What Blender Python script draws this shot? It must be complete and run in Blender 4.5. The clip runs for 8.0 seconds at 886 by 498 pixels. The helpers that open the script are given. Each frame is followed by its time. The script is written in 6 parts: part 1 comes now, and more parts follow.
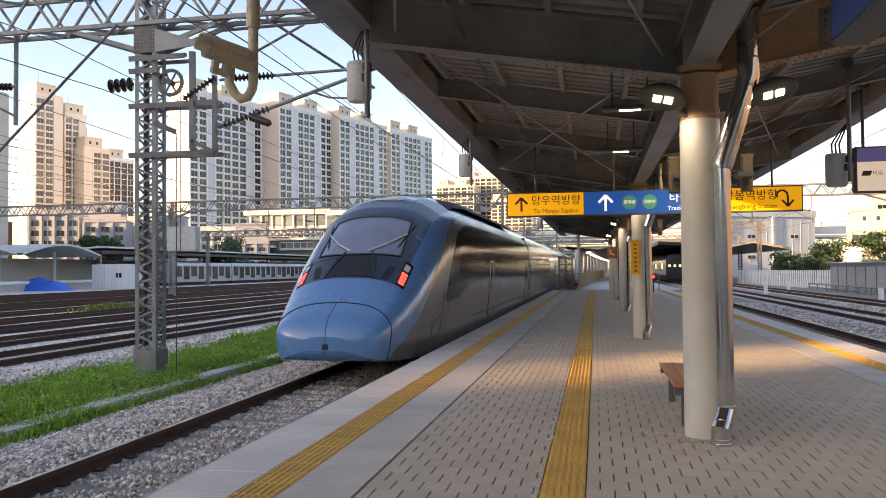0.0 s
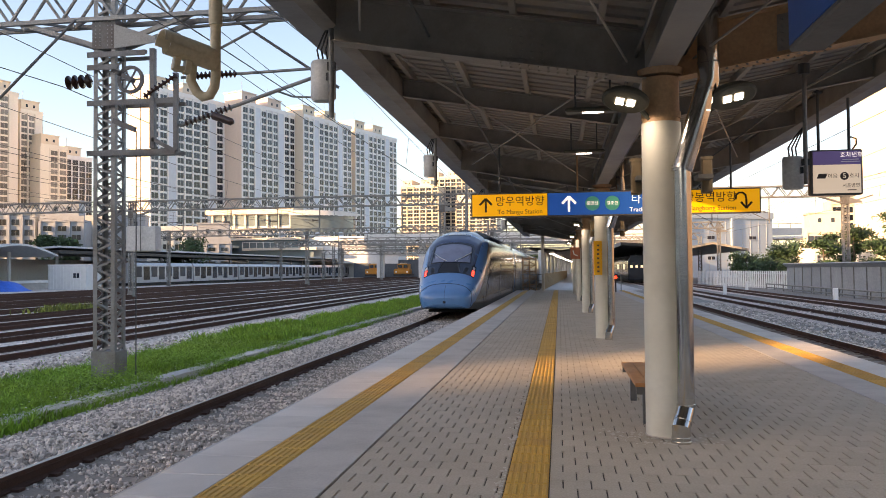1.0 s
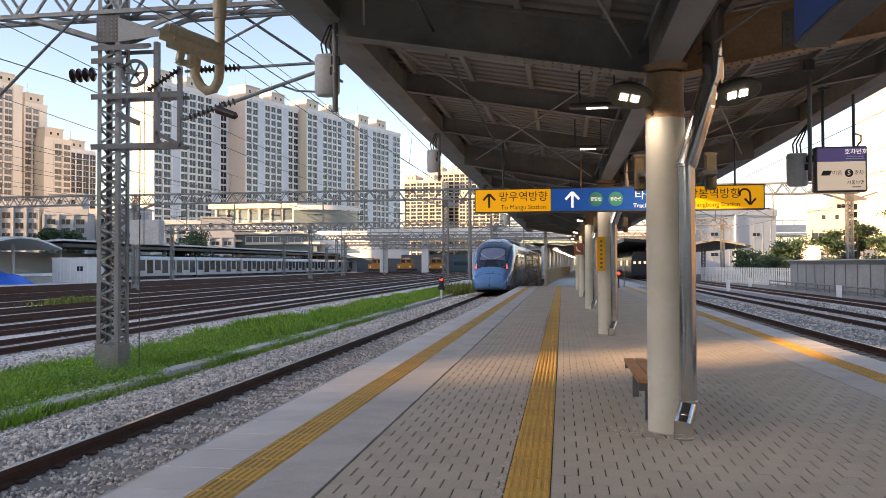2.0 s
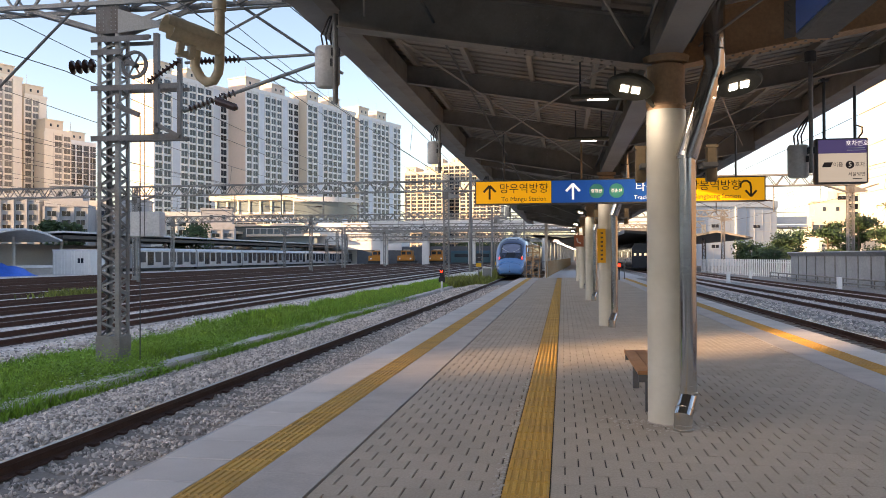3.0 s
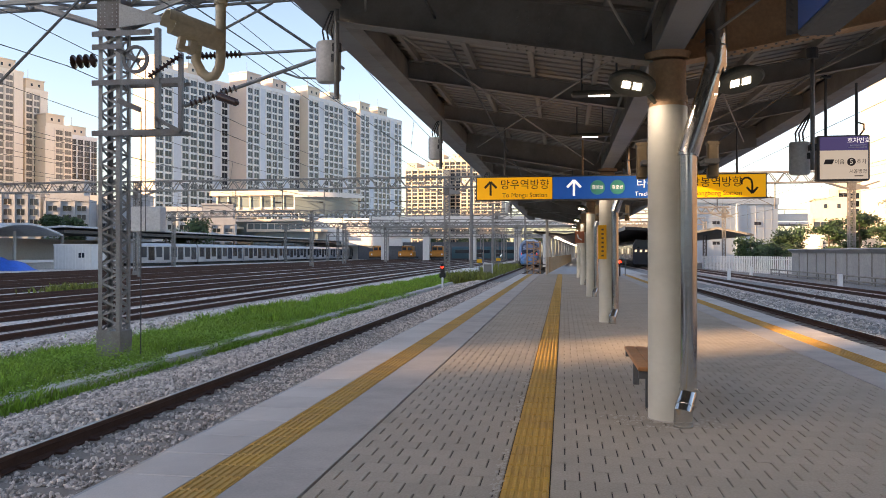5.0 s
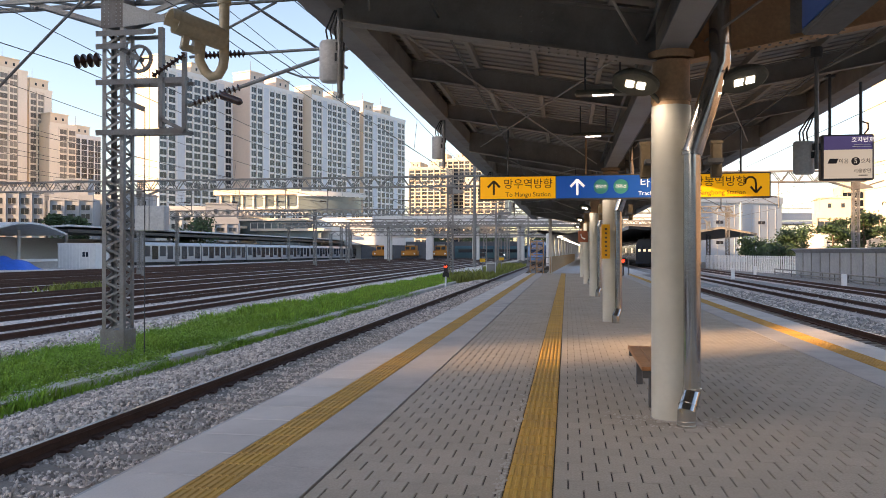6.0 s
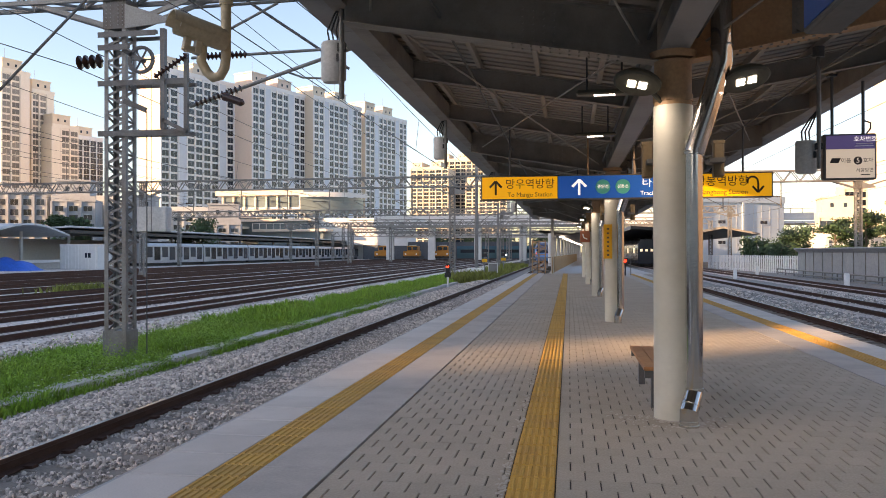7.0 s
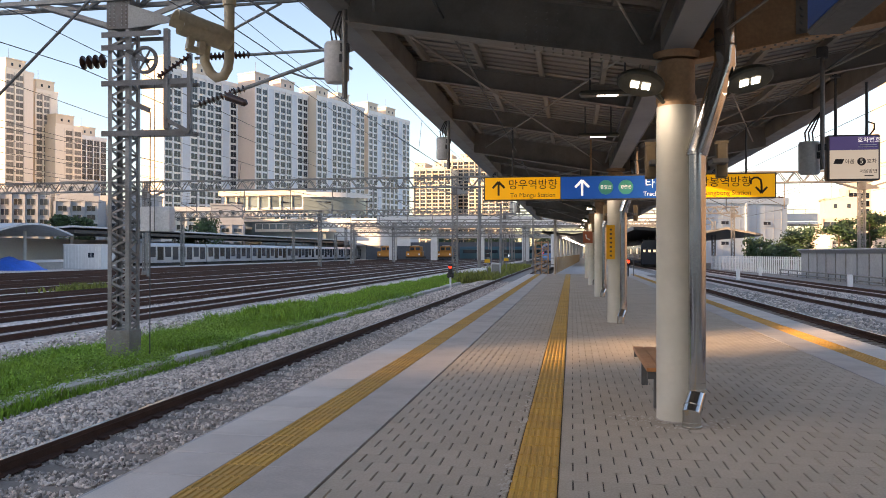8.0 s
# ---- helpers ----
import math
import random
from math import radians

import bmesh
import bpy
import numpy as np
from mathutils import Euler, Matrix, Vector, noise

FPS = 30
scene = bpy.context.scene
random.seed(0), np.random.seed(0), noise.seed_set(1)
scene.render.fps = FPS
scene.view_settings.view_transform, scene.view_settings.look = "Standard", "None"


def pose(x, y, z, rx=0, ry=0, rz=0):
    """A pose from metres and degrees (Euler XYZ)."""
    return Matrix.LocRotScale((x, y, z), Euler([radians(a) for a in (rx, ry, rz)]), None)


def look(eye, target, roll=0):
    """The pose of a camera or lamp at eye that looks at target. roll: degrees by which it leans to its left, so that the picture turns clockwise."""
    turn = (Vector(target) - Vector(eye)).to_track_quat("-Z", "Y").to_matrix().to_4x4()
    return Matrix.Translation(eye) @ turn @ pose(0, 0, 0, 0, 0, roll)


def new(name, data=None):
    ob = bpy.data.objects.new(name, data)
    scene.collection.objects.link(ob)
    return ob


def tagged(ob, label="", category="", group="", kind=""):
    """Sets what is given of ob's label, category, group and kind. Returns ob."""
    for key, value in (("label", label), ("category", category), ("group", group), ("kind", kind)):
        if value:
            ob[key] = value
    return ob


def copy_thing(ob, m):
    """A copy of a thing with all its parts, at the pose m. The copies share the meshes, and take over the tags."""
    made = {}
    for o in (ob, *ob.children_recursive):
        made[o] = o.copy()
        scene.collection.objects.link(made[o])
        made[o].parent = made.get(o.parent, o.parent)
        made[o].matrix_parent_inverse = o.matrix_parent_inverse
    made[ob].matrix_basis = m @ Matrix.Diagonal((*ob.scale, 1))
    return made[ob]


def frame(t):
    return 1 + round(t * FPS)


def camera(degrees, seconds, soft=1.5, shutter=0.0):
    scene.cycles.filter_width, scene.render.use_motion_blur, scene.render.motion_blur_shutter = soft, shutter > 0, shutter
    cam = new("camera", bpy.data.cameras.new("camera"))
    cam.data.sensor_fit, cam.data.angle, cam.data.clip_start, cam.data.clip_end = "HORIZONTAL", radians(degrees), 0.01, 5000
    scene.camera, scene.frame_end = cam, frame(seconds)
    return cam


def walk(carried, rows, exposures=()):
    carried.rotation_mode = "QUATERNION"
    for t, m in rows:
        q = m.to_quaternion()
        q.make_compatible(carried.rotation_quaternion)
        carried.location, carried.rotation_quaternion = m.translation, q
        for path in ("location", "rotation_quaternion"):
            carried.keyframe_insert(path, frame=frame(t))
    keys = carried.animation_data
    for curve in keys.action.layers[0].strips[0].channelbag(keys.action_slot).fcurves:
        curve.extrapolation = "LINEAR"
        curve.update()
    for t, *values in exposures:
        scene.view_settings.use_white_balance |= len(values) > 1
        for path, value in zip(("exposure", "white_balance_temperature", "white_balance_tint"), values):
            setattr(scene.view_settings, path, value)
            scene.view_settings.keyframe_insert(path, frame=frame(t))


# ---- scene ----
cam = camera(59.0, 8.0, soft=0.6)
EYE = (0.0, 0.0, 1.55)
PATH = [
    (0.0, 11.057, 1.493, 0.55), (0.1, 10.39, 1.48, 0.57), (0.2, 10.0, 1.46, 0.58), (0.3, 9.60, 1.45, 0.59), (0.4, 9.09, 1.44, 0.6),
    (0.5, 8.502, 1.433, 0.59), (0.7, 8.36, 1.46, 0.56), (1.0, 8.456, 1.504, 0.51), (1.5, 8.589, 1.399, 0.28), (3.0, 8.707, 0.55, 0.21), (3.5, 8.696, 0.396, 0.24),
    (4.0, 8.69, 0.35, 0.19), (4.5, 8.665, 0.297, 0.05), (6.0, 8.996, 0.198, -0.01), (6.5, 9.068, 0.225, -0.04),
    (7.0, 9.141, 0.221, 0.1), (7.5, 9.244, 0.223, 0.08), (8.0, 9.34, 0.25, 0.0)]
walk(cam, [(t, pose(*EYE, 90 + p, r, y)) for t, y, p, r in PATH], exposures=((0.0, 1.68, 8200, 25), (1.5, 1.54, 8000, 24), (3.0, 1.52, 7800, 24), (8.0, 1.48, 7700, 24)))

# ---- light: low evening sun from the left, slightly behind; clear sky ----
SUN = Vector((-0.82, -0.57, 0.212)).normalized()
world = bpy.data.worlds.new("world")
scene.world = world
world.use_nodes = True
wn = world.node_tree.nodes
sky = wn.new("ShaderNodeTexSky")
sky.sky_type, sky.sun_disc = "NISHITA", False
sky.sun_elevation, sky.sun_rotation = math.asin(SUN.z), math.atan2(SUN.x, SUN.y)
sky.air_density, sky.dust_density, sky.ozone_density = 1.0, 1.0, 2.2
bgn = wn["Background"]
bgn.inputs["Strength"].default_value = 0.15
world.node_tree.links.new(sky.outputs[0], bgn.inputs[0])
sun = new("sun", bpy.data.lights.new("sun", "SUN"))
sun.data.energy, sun.data.angle, sun.data.color = 4.8, radians(0.5), (1.0, 0.72, 0.42)
sun.matrix_world = look(SUN * 300, (0, 0, 0))


# ---- mesh helpers ----
class Geo:
    """Plain vertex and face lists for one mesh."""

    def __init__(self):
        self.v, self.f, self.m = [], [], []

    def add(self, vs, fs, k=0):
        n = len(self.v)
        self.v += [tuple(p) for p in vs]
        self.f += [tuple(i + n for i in f) for f in fs]
        self.m += [k] * len(fs)
        return self

    def box(self, x0, x1, y0, y1, z0, z1, k=0):
        vs = [(x, y, z) for z in (z0, z1) for y in (y0, y1) for x in (x0, x1)]
        return self.add(vs, [(0, 2, 3, 1), (4, 5, 7, 6), (0, 1, 5, 4), (2, 6, 7, 3), (0, 4, 6, 2), (1, 3, 7, 5)], k)

    def slab(self, a, b, w, h, k=0, up=(0, 0, 1)):
        """A bar of width w and height h from a to b."""
        a, b = Vector(a), Vector(b)
        d = (b - a).normalized()
        u = Vector(up)
        s = d.cross(u)
        s = s.normalized() if s.length > 1e-4 else Vector((1, 0, 0))
        u = s.cross(d).normalized()
        vs = [p + s * (w / 2 * i) + u * (h / 2 * j) for p in (a, b) for i, j in ((-1, -1), (1, -1), (1, 1), (-1, 1))]
        return self.add(vs, [(0, 1, 2, 3), (4, 7, 6, 5), (0, 4, 5, 1), (1, 5, 6, 2), (2, 6, 7, 3), (3, 7, 4, 0)], k)

    def tube(self, pts, r, n=8, k=0, caps=True):
        """A round bar along pts; r is one radius or one for each point."""
        pts = [Vector(p) for p in pts]
        rs = r if isinstance(r, (list, tuple)) else [r] * len(pts)
        vs, fs = [], []
        side = None
        for i, p in enumerate(pts):
            d = (pts[min(i + 1, len(pts) - 1)] - pts[max(i - 1, 0)]).normalized()
            if side is None:
                side = d.orthogonal().normalized()
            side = (side - d * side.dot(d)).normalized()
            up = d.cross(side)
            vs += [p + (side * math.cos(2 * math.pi * j / n) + up * math.sin(2 * math.pi * j / n)) * rs[i] for j in range(n)]
        for i in range(len(pts) - 1):
            fs += [(i * n + j, i * n + (j + 1) % n, (i + 1) * n + (j + 1) % n, (i + 1) * n + j) for j in range(n)]
        if caps:
            fs += [tuple(range(n - 1, -1, -1)), tuple((len(pts) - 1) * n + j for j in range(n))]
        return self.add(vs, fs, k)

    def sheet(self, rows, k=0, close=False):
        """A quad sheet through rows of points."""
        n = len(rows[0])
        vs = [p for row in rows for p in row]
        fs = []
        for i in range(len(rows) - 1):
            for j in range(n if close else n - 1):
                j2 = (j + 1) % n
                fs.append((i * n + j, i * n + j2, (i + 1) * n + j2, (i + 1) * n + j))
        return self.add(vs, fs, k)

    def prism(self, outline, y0, y1, k=0):
        """An (x, z) outline drawn out along y."""
        n = len(outline)
        vs = [(x, y0, z) for x, z in outline] + [(x, y1, z) for x, z in outline]
        fs = [tuple(range(n)), tuple(range(2 * n - 1, n - 1, -1))] + [(i, i + n, (i + 1) % n + n, (i + 1) % n) for i in range(n)]
        return self.add(vs, fs, k)

    def mesh(self, name, mats, smooth=0.0, bevel=0.0):
        me = bpy.data.meshes.new(name)
        me.from_pydata(self.v, [], self.f)
        for m in (mats if isinstance(mats, (list, tuple)) else [mats]):
            me.materials.append(m)
        if any(self.m):
            me.polygons.foreach_set("material_index", self.m)
        bm = bmesh.new()
        bm.from_mesh(me)
        bmesh.ops.recalc_face_normals(bm, faces=bm.faces)
        if bevel:
            bmesh.ops.bevel(bm, geom=list(bm.edges), offset=bevel, segments=1, affect="EDGES", profile=0.5)
        bm.to_mesh(me)
        bm.free()
        if smooth:
            me.shade_smooth()
            me.set_sharp_from_angle(angle=radians(smooth))
        return me


def thing(name, at=(0, 0, 0), label="", category="", group="", kind="", rz=0):
    """An empty at a thing's base, which carries its parts."""
    ob = new(name)
    ob.empty_display_size = 0.2
    ob.matrix_basis = pose(*at, 0, 0, rz)
    return tagged(ob, label, category, group, kind)


def part(name, g, mats, parent=None, label="", smooth=0.0, bevel=0.0, at=None):
    ob = new(name, g.mesh(name, mats, smooth, bevel) if isinstance(g, Geo) else g)
    if parent is not None:
        ob.parent = parent
    if at is not None:
        ob.matrix_basis = at if isinstance(at, Matrix) else Matrix.Translation(at)
    return tagged(ob, label)


def solid(name, g, mats, label, category, group="", kind="", smooth=0.0, bevel=0.0, at=None):
    """A thing that is one mesh."""
    return tagged(part(name, g, mats, None, label, smooth, bevel, at), label, category, group, kind)


# ---- materials ----
def rgb(h):
    """Linear colour from an sRGB hex code."""
    c = [int(h[i:i + 2], 16) / 255 for i in (0, 2, 4)]
    return tuple(x / 12.92 if x < 0.04045 else ((x + 0.055) / 1.055) ** 2.4 for x in c)


def surface(name, col, rough=0.6, metal=0.0, dirt=None, amount=0.35, coarse=1.2, fine=25.0, bump=0.15, grain=0.15, vary=0.0, coat=0.0, island=False, worldly=False):
    """Paint, stone or metal: base colour, stains at one scale, grain at another, relief, and a variation from piece to piece."""
    m = bpy.data.materials.new(name)
    m.use_nodes = True
    nt = m.node_tree
    n, l = nt.nodes, nt.links
    b = n["Principled BSDF"]
    tc = n.new("ShaderNodeNewGeometry").outputs["Position"] if worldly else n.new("ShaderNodeTexCoord").outputs["Object"]
    big, small = n.new("ShaderNodeTexNoise"), n.new("ShaderNodeTexNoise")
    big.inputs["Scale"].default_value, big.inputs["Detail"].default_value, big.inputs["Roughness"].default_value = coarse, 5, 0.65
    small.inputs["Scale"].default_value, small.inputs["Detail"].default_value = fine, 4
    l.new(tc, big.inputs["Vector"])
    l.new(tc, small.inputs["Vector"])
    ramp = n.new("ShaderNodeMapRange")
    ramp.inputs["From Min"].default_value, ramp.inputs["From Max"].default_value = 0.42, 0.72
    ramp.inputs["To Max"].default_value = amount
    l.new(big.outputs["Fac"], ramp.inputs["Value"])
    mix = n.new("ShaderNodeMix")
    mix.data_type = "RGBA"
    dirt = dirt or tuple(c * 0.55 for c in col)
    mix.inputs["A"].default_value, mix.inputs["B"].default_value = (*col, 1), (*dirt, 1)
    l.new(ramp.outputs["Result"], mix.inputs["Factor"])
    hsv = n.new("ShaderNodeHueSaturation")
    l.new(mix.outputs["Result"], hsv.inputs["Color"])
    val = n.new("ShaderNodeMapRange")
    val.inputs["From Min"].default_value, val.inputs["From Max"].default_value = 0.25, 0.75
    val.inputs["To Min"].default_value, val.inputs["To Max"].default_value = 1 - grain, 1 + grain
    l.new(small.outputs["Fac"], val.inputs["Value"])
    out = val.outputs["Result"]
    if vary:
        rnd = n.new("ShaderNodeNewGeometry").outputs["Random Per Island"] if island else n.new("ShaderNodeObjectInfo").outputs["Random"]
        vr = n.new("ShaderNodeMapRange")
        vr.inputs["To Min"].default_value, vr.inputs["To Max"].default_value = 1 - vary, 1 + vary
        l.new(rnd, vr.inputs["Value"])
        mul = n.new("ShaderNodeMath")
        mul.operation = "MULTIPLY"
        l.new(out, mul.inputs[0])
        l.new(vr.outputs["Result"], mul.inputs[1])
        out = mul.outputs[0]
    l.new(out, hsv.inputs["Value"])
    l.new(hsv.outputs["Color"], b.inputs["Base Color"])
    rr = n.new("ShaderNodeMapRange")
    rr.inputs["To Min"].default_value, rr.inputs["To Max"].default_value = max(0.03, rough - 0.12), min(1, rough + 0.12)
    l.new(big.outputs["Fac"], rr.inputs["Value"])
    l.new(rr.outputs["Result"], b.inputs["Roughness"])
    b.inputs["Metallic"].default_value = metal
    b.inputs["Coat Weight"].default_value = coat
    if bump:
        bp = n.new("ShaderNodeBump")
        bp.inputs["Strength"].default_value, bp.inputs["Distance"].default_value = bump, 0.02
        l.new(small.outputs["Fac"], bp.inputs["Height"])
        l.new(bp.outputs["Normal"], b.inputs["Normal"])
    return m


def glow(name, col, strength):
    m = bpy.data.materials.new(name)
    m.use_nodes = True
    b = m.node_tree.nodes["Principled BSDF"]
    b.inputs["Base Color"].default_value = (*col, 1)
    b.inputs["Emission Color"].default_value, b.inputs["Emission Strength"].default_value = (*col, 1), strength
    return m


PAVER = surface("paver", (0.450, 0.390, 0.315), 0.85, coarse=0.8, fine=60, bump=0.2, grain=0.14, vary=0.05, worldly=True, amount=0.3)
PAVER_I = surface("paver_far", (0.450, 0.390, 0.315), 0.85, coarse=0.8, fine=60, bump=0.2, grain=0.14, vary=0.05, island=True, worldly=True, amount=0.3)
GRANITE = surface("edge_stone", (0.60, 0.555, 0.51), 0.75, coarse=1.0, fine=80, bump=0.1, grain=0.1, vary=0.07, worldly=True, amount=0.35)
CEMENT = surface("cement", (0.49, 0.455, 0.42), 0.85, coarse=1.3, fine=45, bump=0.12, grain=0.08, worldly=True, amount=0.5)
JOINT = surface("joint_sand", (0.085, 0.075, 0.065), 0.95, coarse=3, fine=90)
TACTILE = surface("tactile", (0.60, 0.335, 0.055), 0.7, dirt=(0.42, 0.25, 0.09), coarse=2.2, fine=60, bump=0.1, grain=0.1, vary=0.07, worldly=True, amount=0.6)
RUST = surface("rusty_rail", (0.085, 0.036, 0.022), 0.8, coarse=4, fine=50, bump=0.2, dirt=(0.035, 0.016, 0.011))
RAILTOP = surface("rail_head", (0.35, 0.33, 0.32), 0.32, metal=1.0, coarse=3, fine=30, bump=0.03)
SLEEPER = surface("sleeper", (0.28, 0.235, 0.195), 0.9, coarse=4, fine=50, bump=0.2, vary=0.08, worldly=True)
BALLAST = surface("ballast_bed", (0.27, 0.24, 0.21), 0.95, coarse=0.7, fine=16, bump=0.9, grain=0.45, worldly=True, amount=0.35)
YARD = surface("yard_ballast", (0.70, 0.62, 0.55), 0.95, coarse=0.25, fine=7, bump=0.9, grain=0.45, dirt=(0.52, 0.43, 0.37), worldly=True, amount=0.6)
STONE = surface("ballast_stone", (0.55, 0.485, 0.43), 0.9, coarse=3, fine=50, bump=0.3, vary=0.55, island=True, worldly=True)
STAIN = surface("rust_stained_ballast", (0.58, 0.48, 0.41), 0.95, coarse=0.5, fine=9, bump=0.9, grain=0.45, dirt=(0.33, 0.22, 0.165), worldly=True, amount=0.55)
SOIL = surface("soil", (0.10, 0.085, 0.06), 0.95, coarse=0.9, fine=20, bump=0.6, worldly=True)
GRASS = surface("grass", (0.20, 0.38, 0.035), 0.7, dirt=(0.31, 0.38, 0.06), coarse=0.5, fine=9, bump=0, grain=0.3, vary=0.4, island=True, worldly=True, amount=0.5)
WEED = surface("grass_yellow", (0.20, 0.22, 0.04), 0.7, coarse=0.5, fine=9, bump=0, grain=0.3, vary=0.4, island=True, worldly=True)
LEAF = surface("leaf", (0.045, 0.085, 0.03), 0.6, coarse=0.4, fine=4, bump=0, grain=0.3, vary=0.45, island=True, worldly=True)
BARK = surface("bark", (0.12, 0.09, 0.065), 0.9, fine=12, bump=0.4)
STEEL = surface("canopy_steel", (0.29, 0.265, 0.23), 0.55, dirt=(0.10, 0.09, 0.08), coarse=1.5, fine=40, bump=0.06, grain=0.06, amount=0.6)
STEEL_L = surface("fascia_steel", (0.27, 0.27, 0.275), 0.5, dirt=(0.13, 0.13, 0.13), coarse=1.5, fine=40, bump=0.05, grain=0.05)
DECK = surface("roof_deck", (0.36, 0.335, 0.30), 0.5, dirt=(0.29, 0.26, 0.22), coarse=1.2, fine=30, bump=0.05, grain=0.06)
# warm light on heads, one beam and sign rods put into this colour
PEACH = surface("warm_lit_paint", (0.50, 0.31, 0.17), 0.6, dirt=(0.28, 0.15, 0.07), coarse=3, fine=30, bump=0.08)
CREAM = surface("column_paint", (0.62, 0.61, 0.54), 0.5, dirt=(0.50, 0.48, 0.40), coarse=2.5, fine=20, bump=0.05, grain=0.05, amount=0.6)
CHROME = surface("stainless", (0.62, 0.60, 0.57), 0.13, metal=1.0, coarse=5, fine=40, bump=0.02, grain=0.04)
GALV = surface("galvanised", (0.23, 0.235, 0.23), 0.55, metal=0.35, dirt=(0.15, 0.115, 0.085), coarse=1.3, fine=30, bump=0.06, amount=0.75)
GALV_A = surface("dark_bracket_steel", (0.15, 0.152, 0.15), 0.6, metal=0.3, dirt=(0.10, 0.07, 0.05), coarse=1.6, fine=30, bump=0.06, amount=0.8)
GALV_D = surface("dark_galvanised", (0.10, 0.10, 0.10), 0.6, metal=0.2, coarse=2.0, fine=30, bump=0.06)
BEIGE = surface("beige_housing", (0.54, 0.45, 0.30), 0.45, coarse=4, fine=30, bump=0.03, dirt=(0.30, 0.23, 0.13))
GREYBOX = surface("grey_housing", (0.58, 0.58, 0.56), 0.5, coarse=4, fine=30, bump=0.03)
BLACK = surface("black_plastic", (0.018, 0.018, 0.02), 0.5, bump=0.03)
BROWNINS = surface("brown_porcelain", (0.05, 0.022, 0.015), 0.18, bump=0.0)
WIRE = surface("wire", (0.06, 0.06, 0.06), 0.6, bump=0)
YELLOW = surface("sign_yellow", (0.80, 0.42, 0.012), 0.45, coarse=1.5, bump=0, grain=0.02, amount=0.1)
LIT_YELLOW = glow("lit_yellow_panel", (0.80, 0.40, 0.008), 0.21)
LIT_BLUE = glow("lit_blue_panel", (0.002, 0.085, 0.40), 0.17)
LIT_WHITE = glow("lit_white_letter", (0.85, 0.85, 0.85), 0.33)
BLUE = surface("sign_blue", (0.012, 0.09, 0.38), 0.45, coarse=1.5, bump=0, grain=0.02, amount=0.1)
WHITE = surface("white_paint", (0.78, 0.78, 0.76), 0.5, coarse=2.0, bump=0.02, grain=0.03, amount=0.2)
INK = surface("sign_ink", (0.045, 0.025, 0.015), 0.5, bump=0)
TEAL = surface("sign_teal", (0.05, 0.42, 0.40), 0.5, bump=0, grain=0.02, amount=0.1)
WOOD = surface("bench_wood", (0.44, 0.19, 0.07), 0.5, coarse=3, fine=30, bump=0.1)


# writing, turned into meshes of unit size
WORDS = {}
for w in ("망우역방향", "To Mangu Station", "중앙선", "경춘선", "타는 곳", "Tracks", "상봉역방향", "To Sangbong Station", "호차번호", "이음", "5", "호차", "서울방면"):
    cu = bpy.data.curves.new("lettering", "FONT")
    cu.body, cu.size, cu.align_x, cu.align_y, cu.extrude, cu.resolution_u = w, 1.0, "CENTER", "CENTER", 0.008, 3
    tmp = bpy.data.objects.new("lettering", cu)
    scene.collection.objects.link(tmp)
    WORDS[w] = bpy.data.meshes.new_from_object(tmp.evaluated_get(bpy.context.evaluated_depsgraph_get()))
    bpy.data.objects.remove(tmp)
    bpy.data.curves.remove(cu)

# ---- ground, platform, tracks ----
MID = 0.96          # the platform's centre line
RAIL = -0.47        # rail top
EDGE_L, EDGE_R = -3.07, 4.98
STONE_W, SLIM_W = 0.562, 0.322      # edge stones and the tactile row beside them
PLAT_END = 57.0
JOIN_L, JOIN_R = -1.66, 3.58

solid("ground", Geo().box(-2500, 2500, -1200, 3800, -2.0, -1.02), SOIL, "bare earth ground under the railway yard", "ground", kind="structure")


def strip(name, outline, y0, y1, mat, label, category="ground", step=2.0):
    """A long strip with an (x, z) outline, cut along its length and slightly uneven."""
    rows = []
    y = y0
    while y < y1 + 0.01:
        rows.append([(x, y, z + 0.03 * noise.noise((x * 0.9, y * 0.35, 3.0))) for x, z in outline])
        y += step if y < 60 else step * 6
    return solid(name, Geo().sheet(rows), mat, label, category, kind="structure", smooth=50)


strip("ballast_bed", [(-3.0, -0.68), (-4.0, -0.66), (-5.4, -0.66), (-6.4, -0.63), (-6.9, -0.68), (-7.5, -0.82), (-8.1, -0.92), (-8.5, -0.99)], -6, 420, BALLAST, "grey crushed stone ballast beside the platform")
strip("yard_ballast", [(-10.6, -1.0), (-11.6, -0.78), (-12.4, -0.66), (-13.2, -0.64)] + [(-14 - i * 2.0, -0.63) for i in range(30)], -6, 500, YARD, "brown-grey ballast between the sidings")
strip("verge", [(-8.2, -0.97), (-8.8, -0.86), (-9.8, -0.8), (-10.8, -0.78), (-12.2, -0.75)], -6, 420, SOIL, "earth verge under green weeds")
strip("ballast_east", [(4.9, -0.68), (8.0, -0.66), (13.0, -0.66), (18.0, -0.68), (21.4, -0.8), (40, -0.85)], -6, 420, BALLAST, "grey crushed stone ballast beyond the platform")

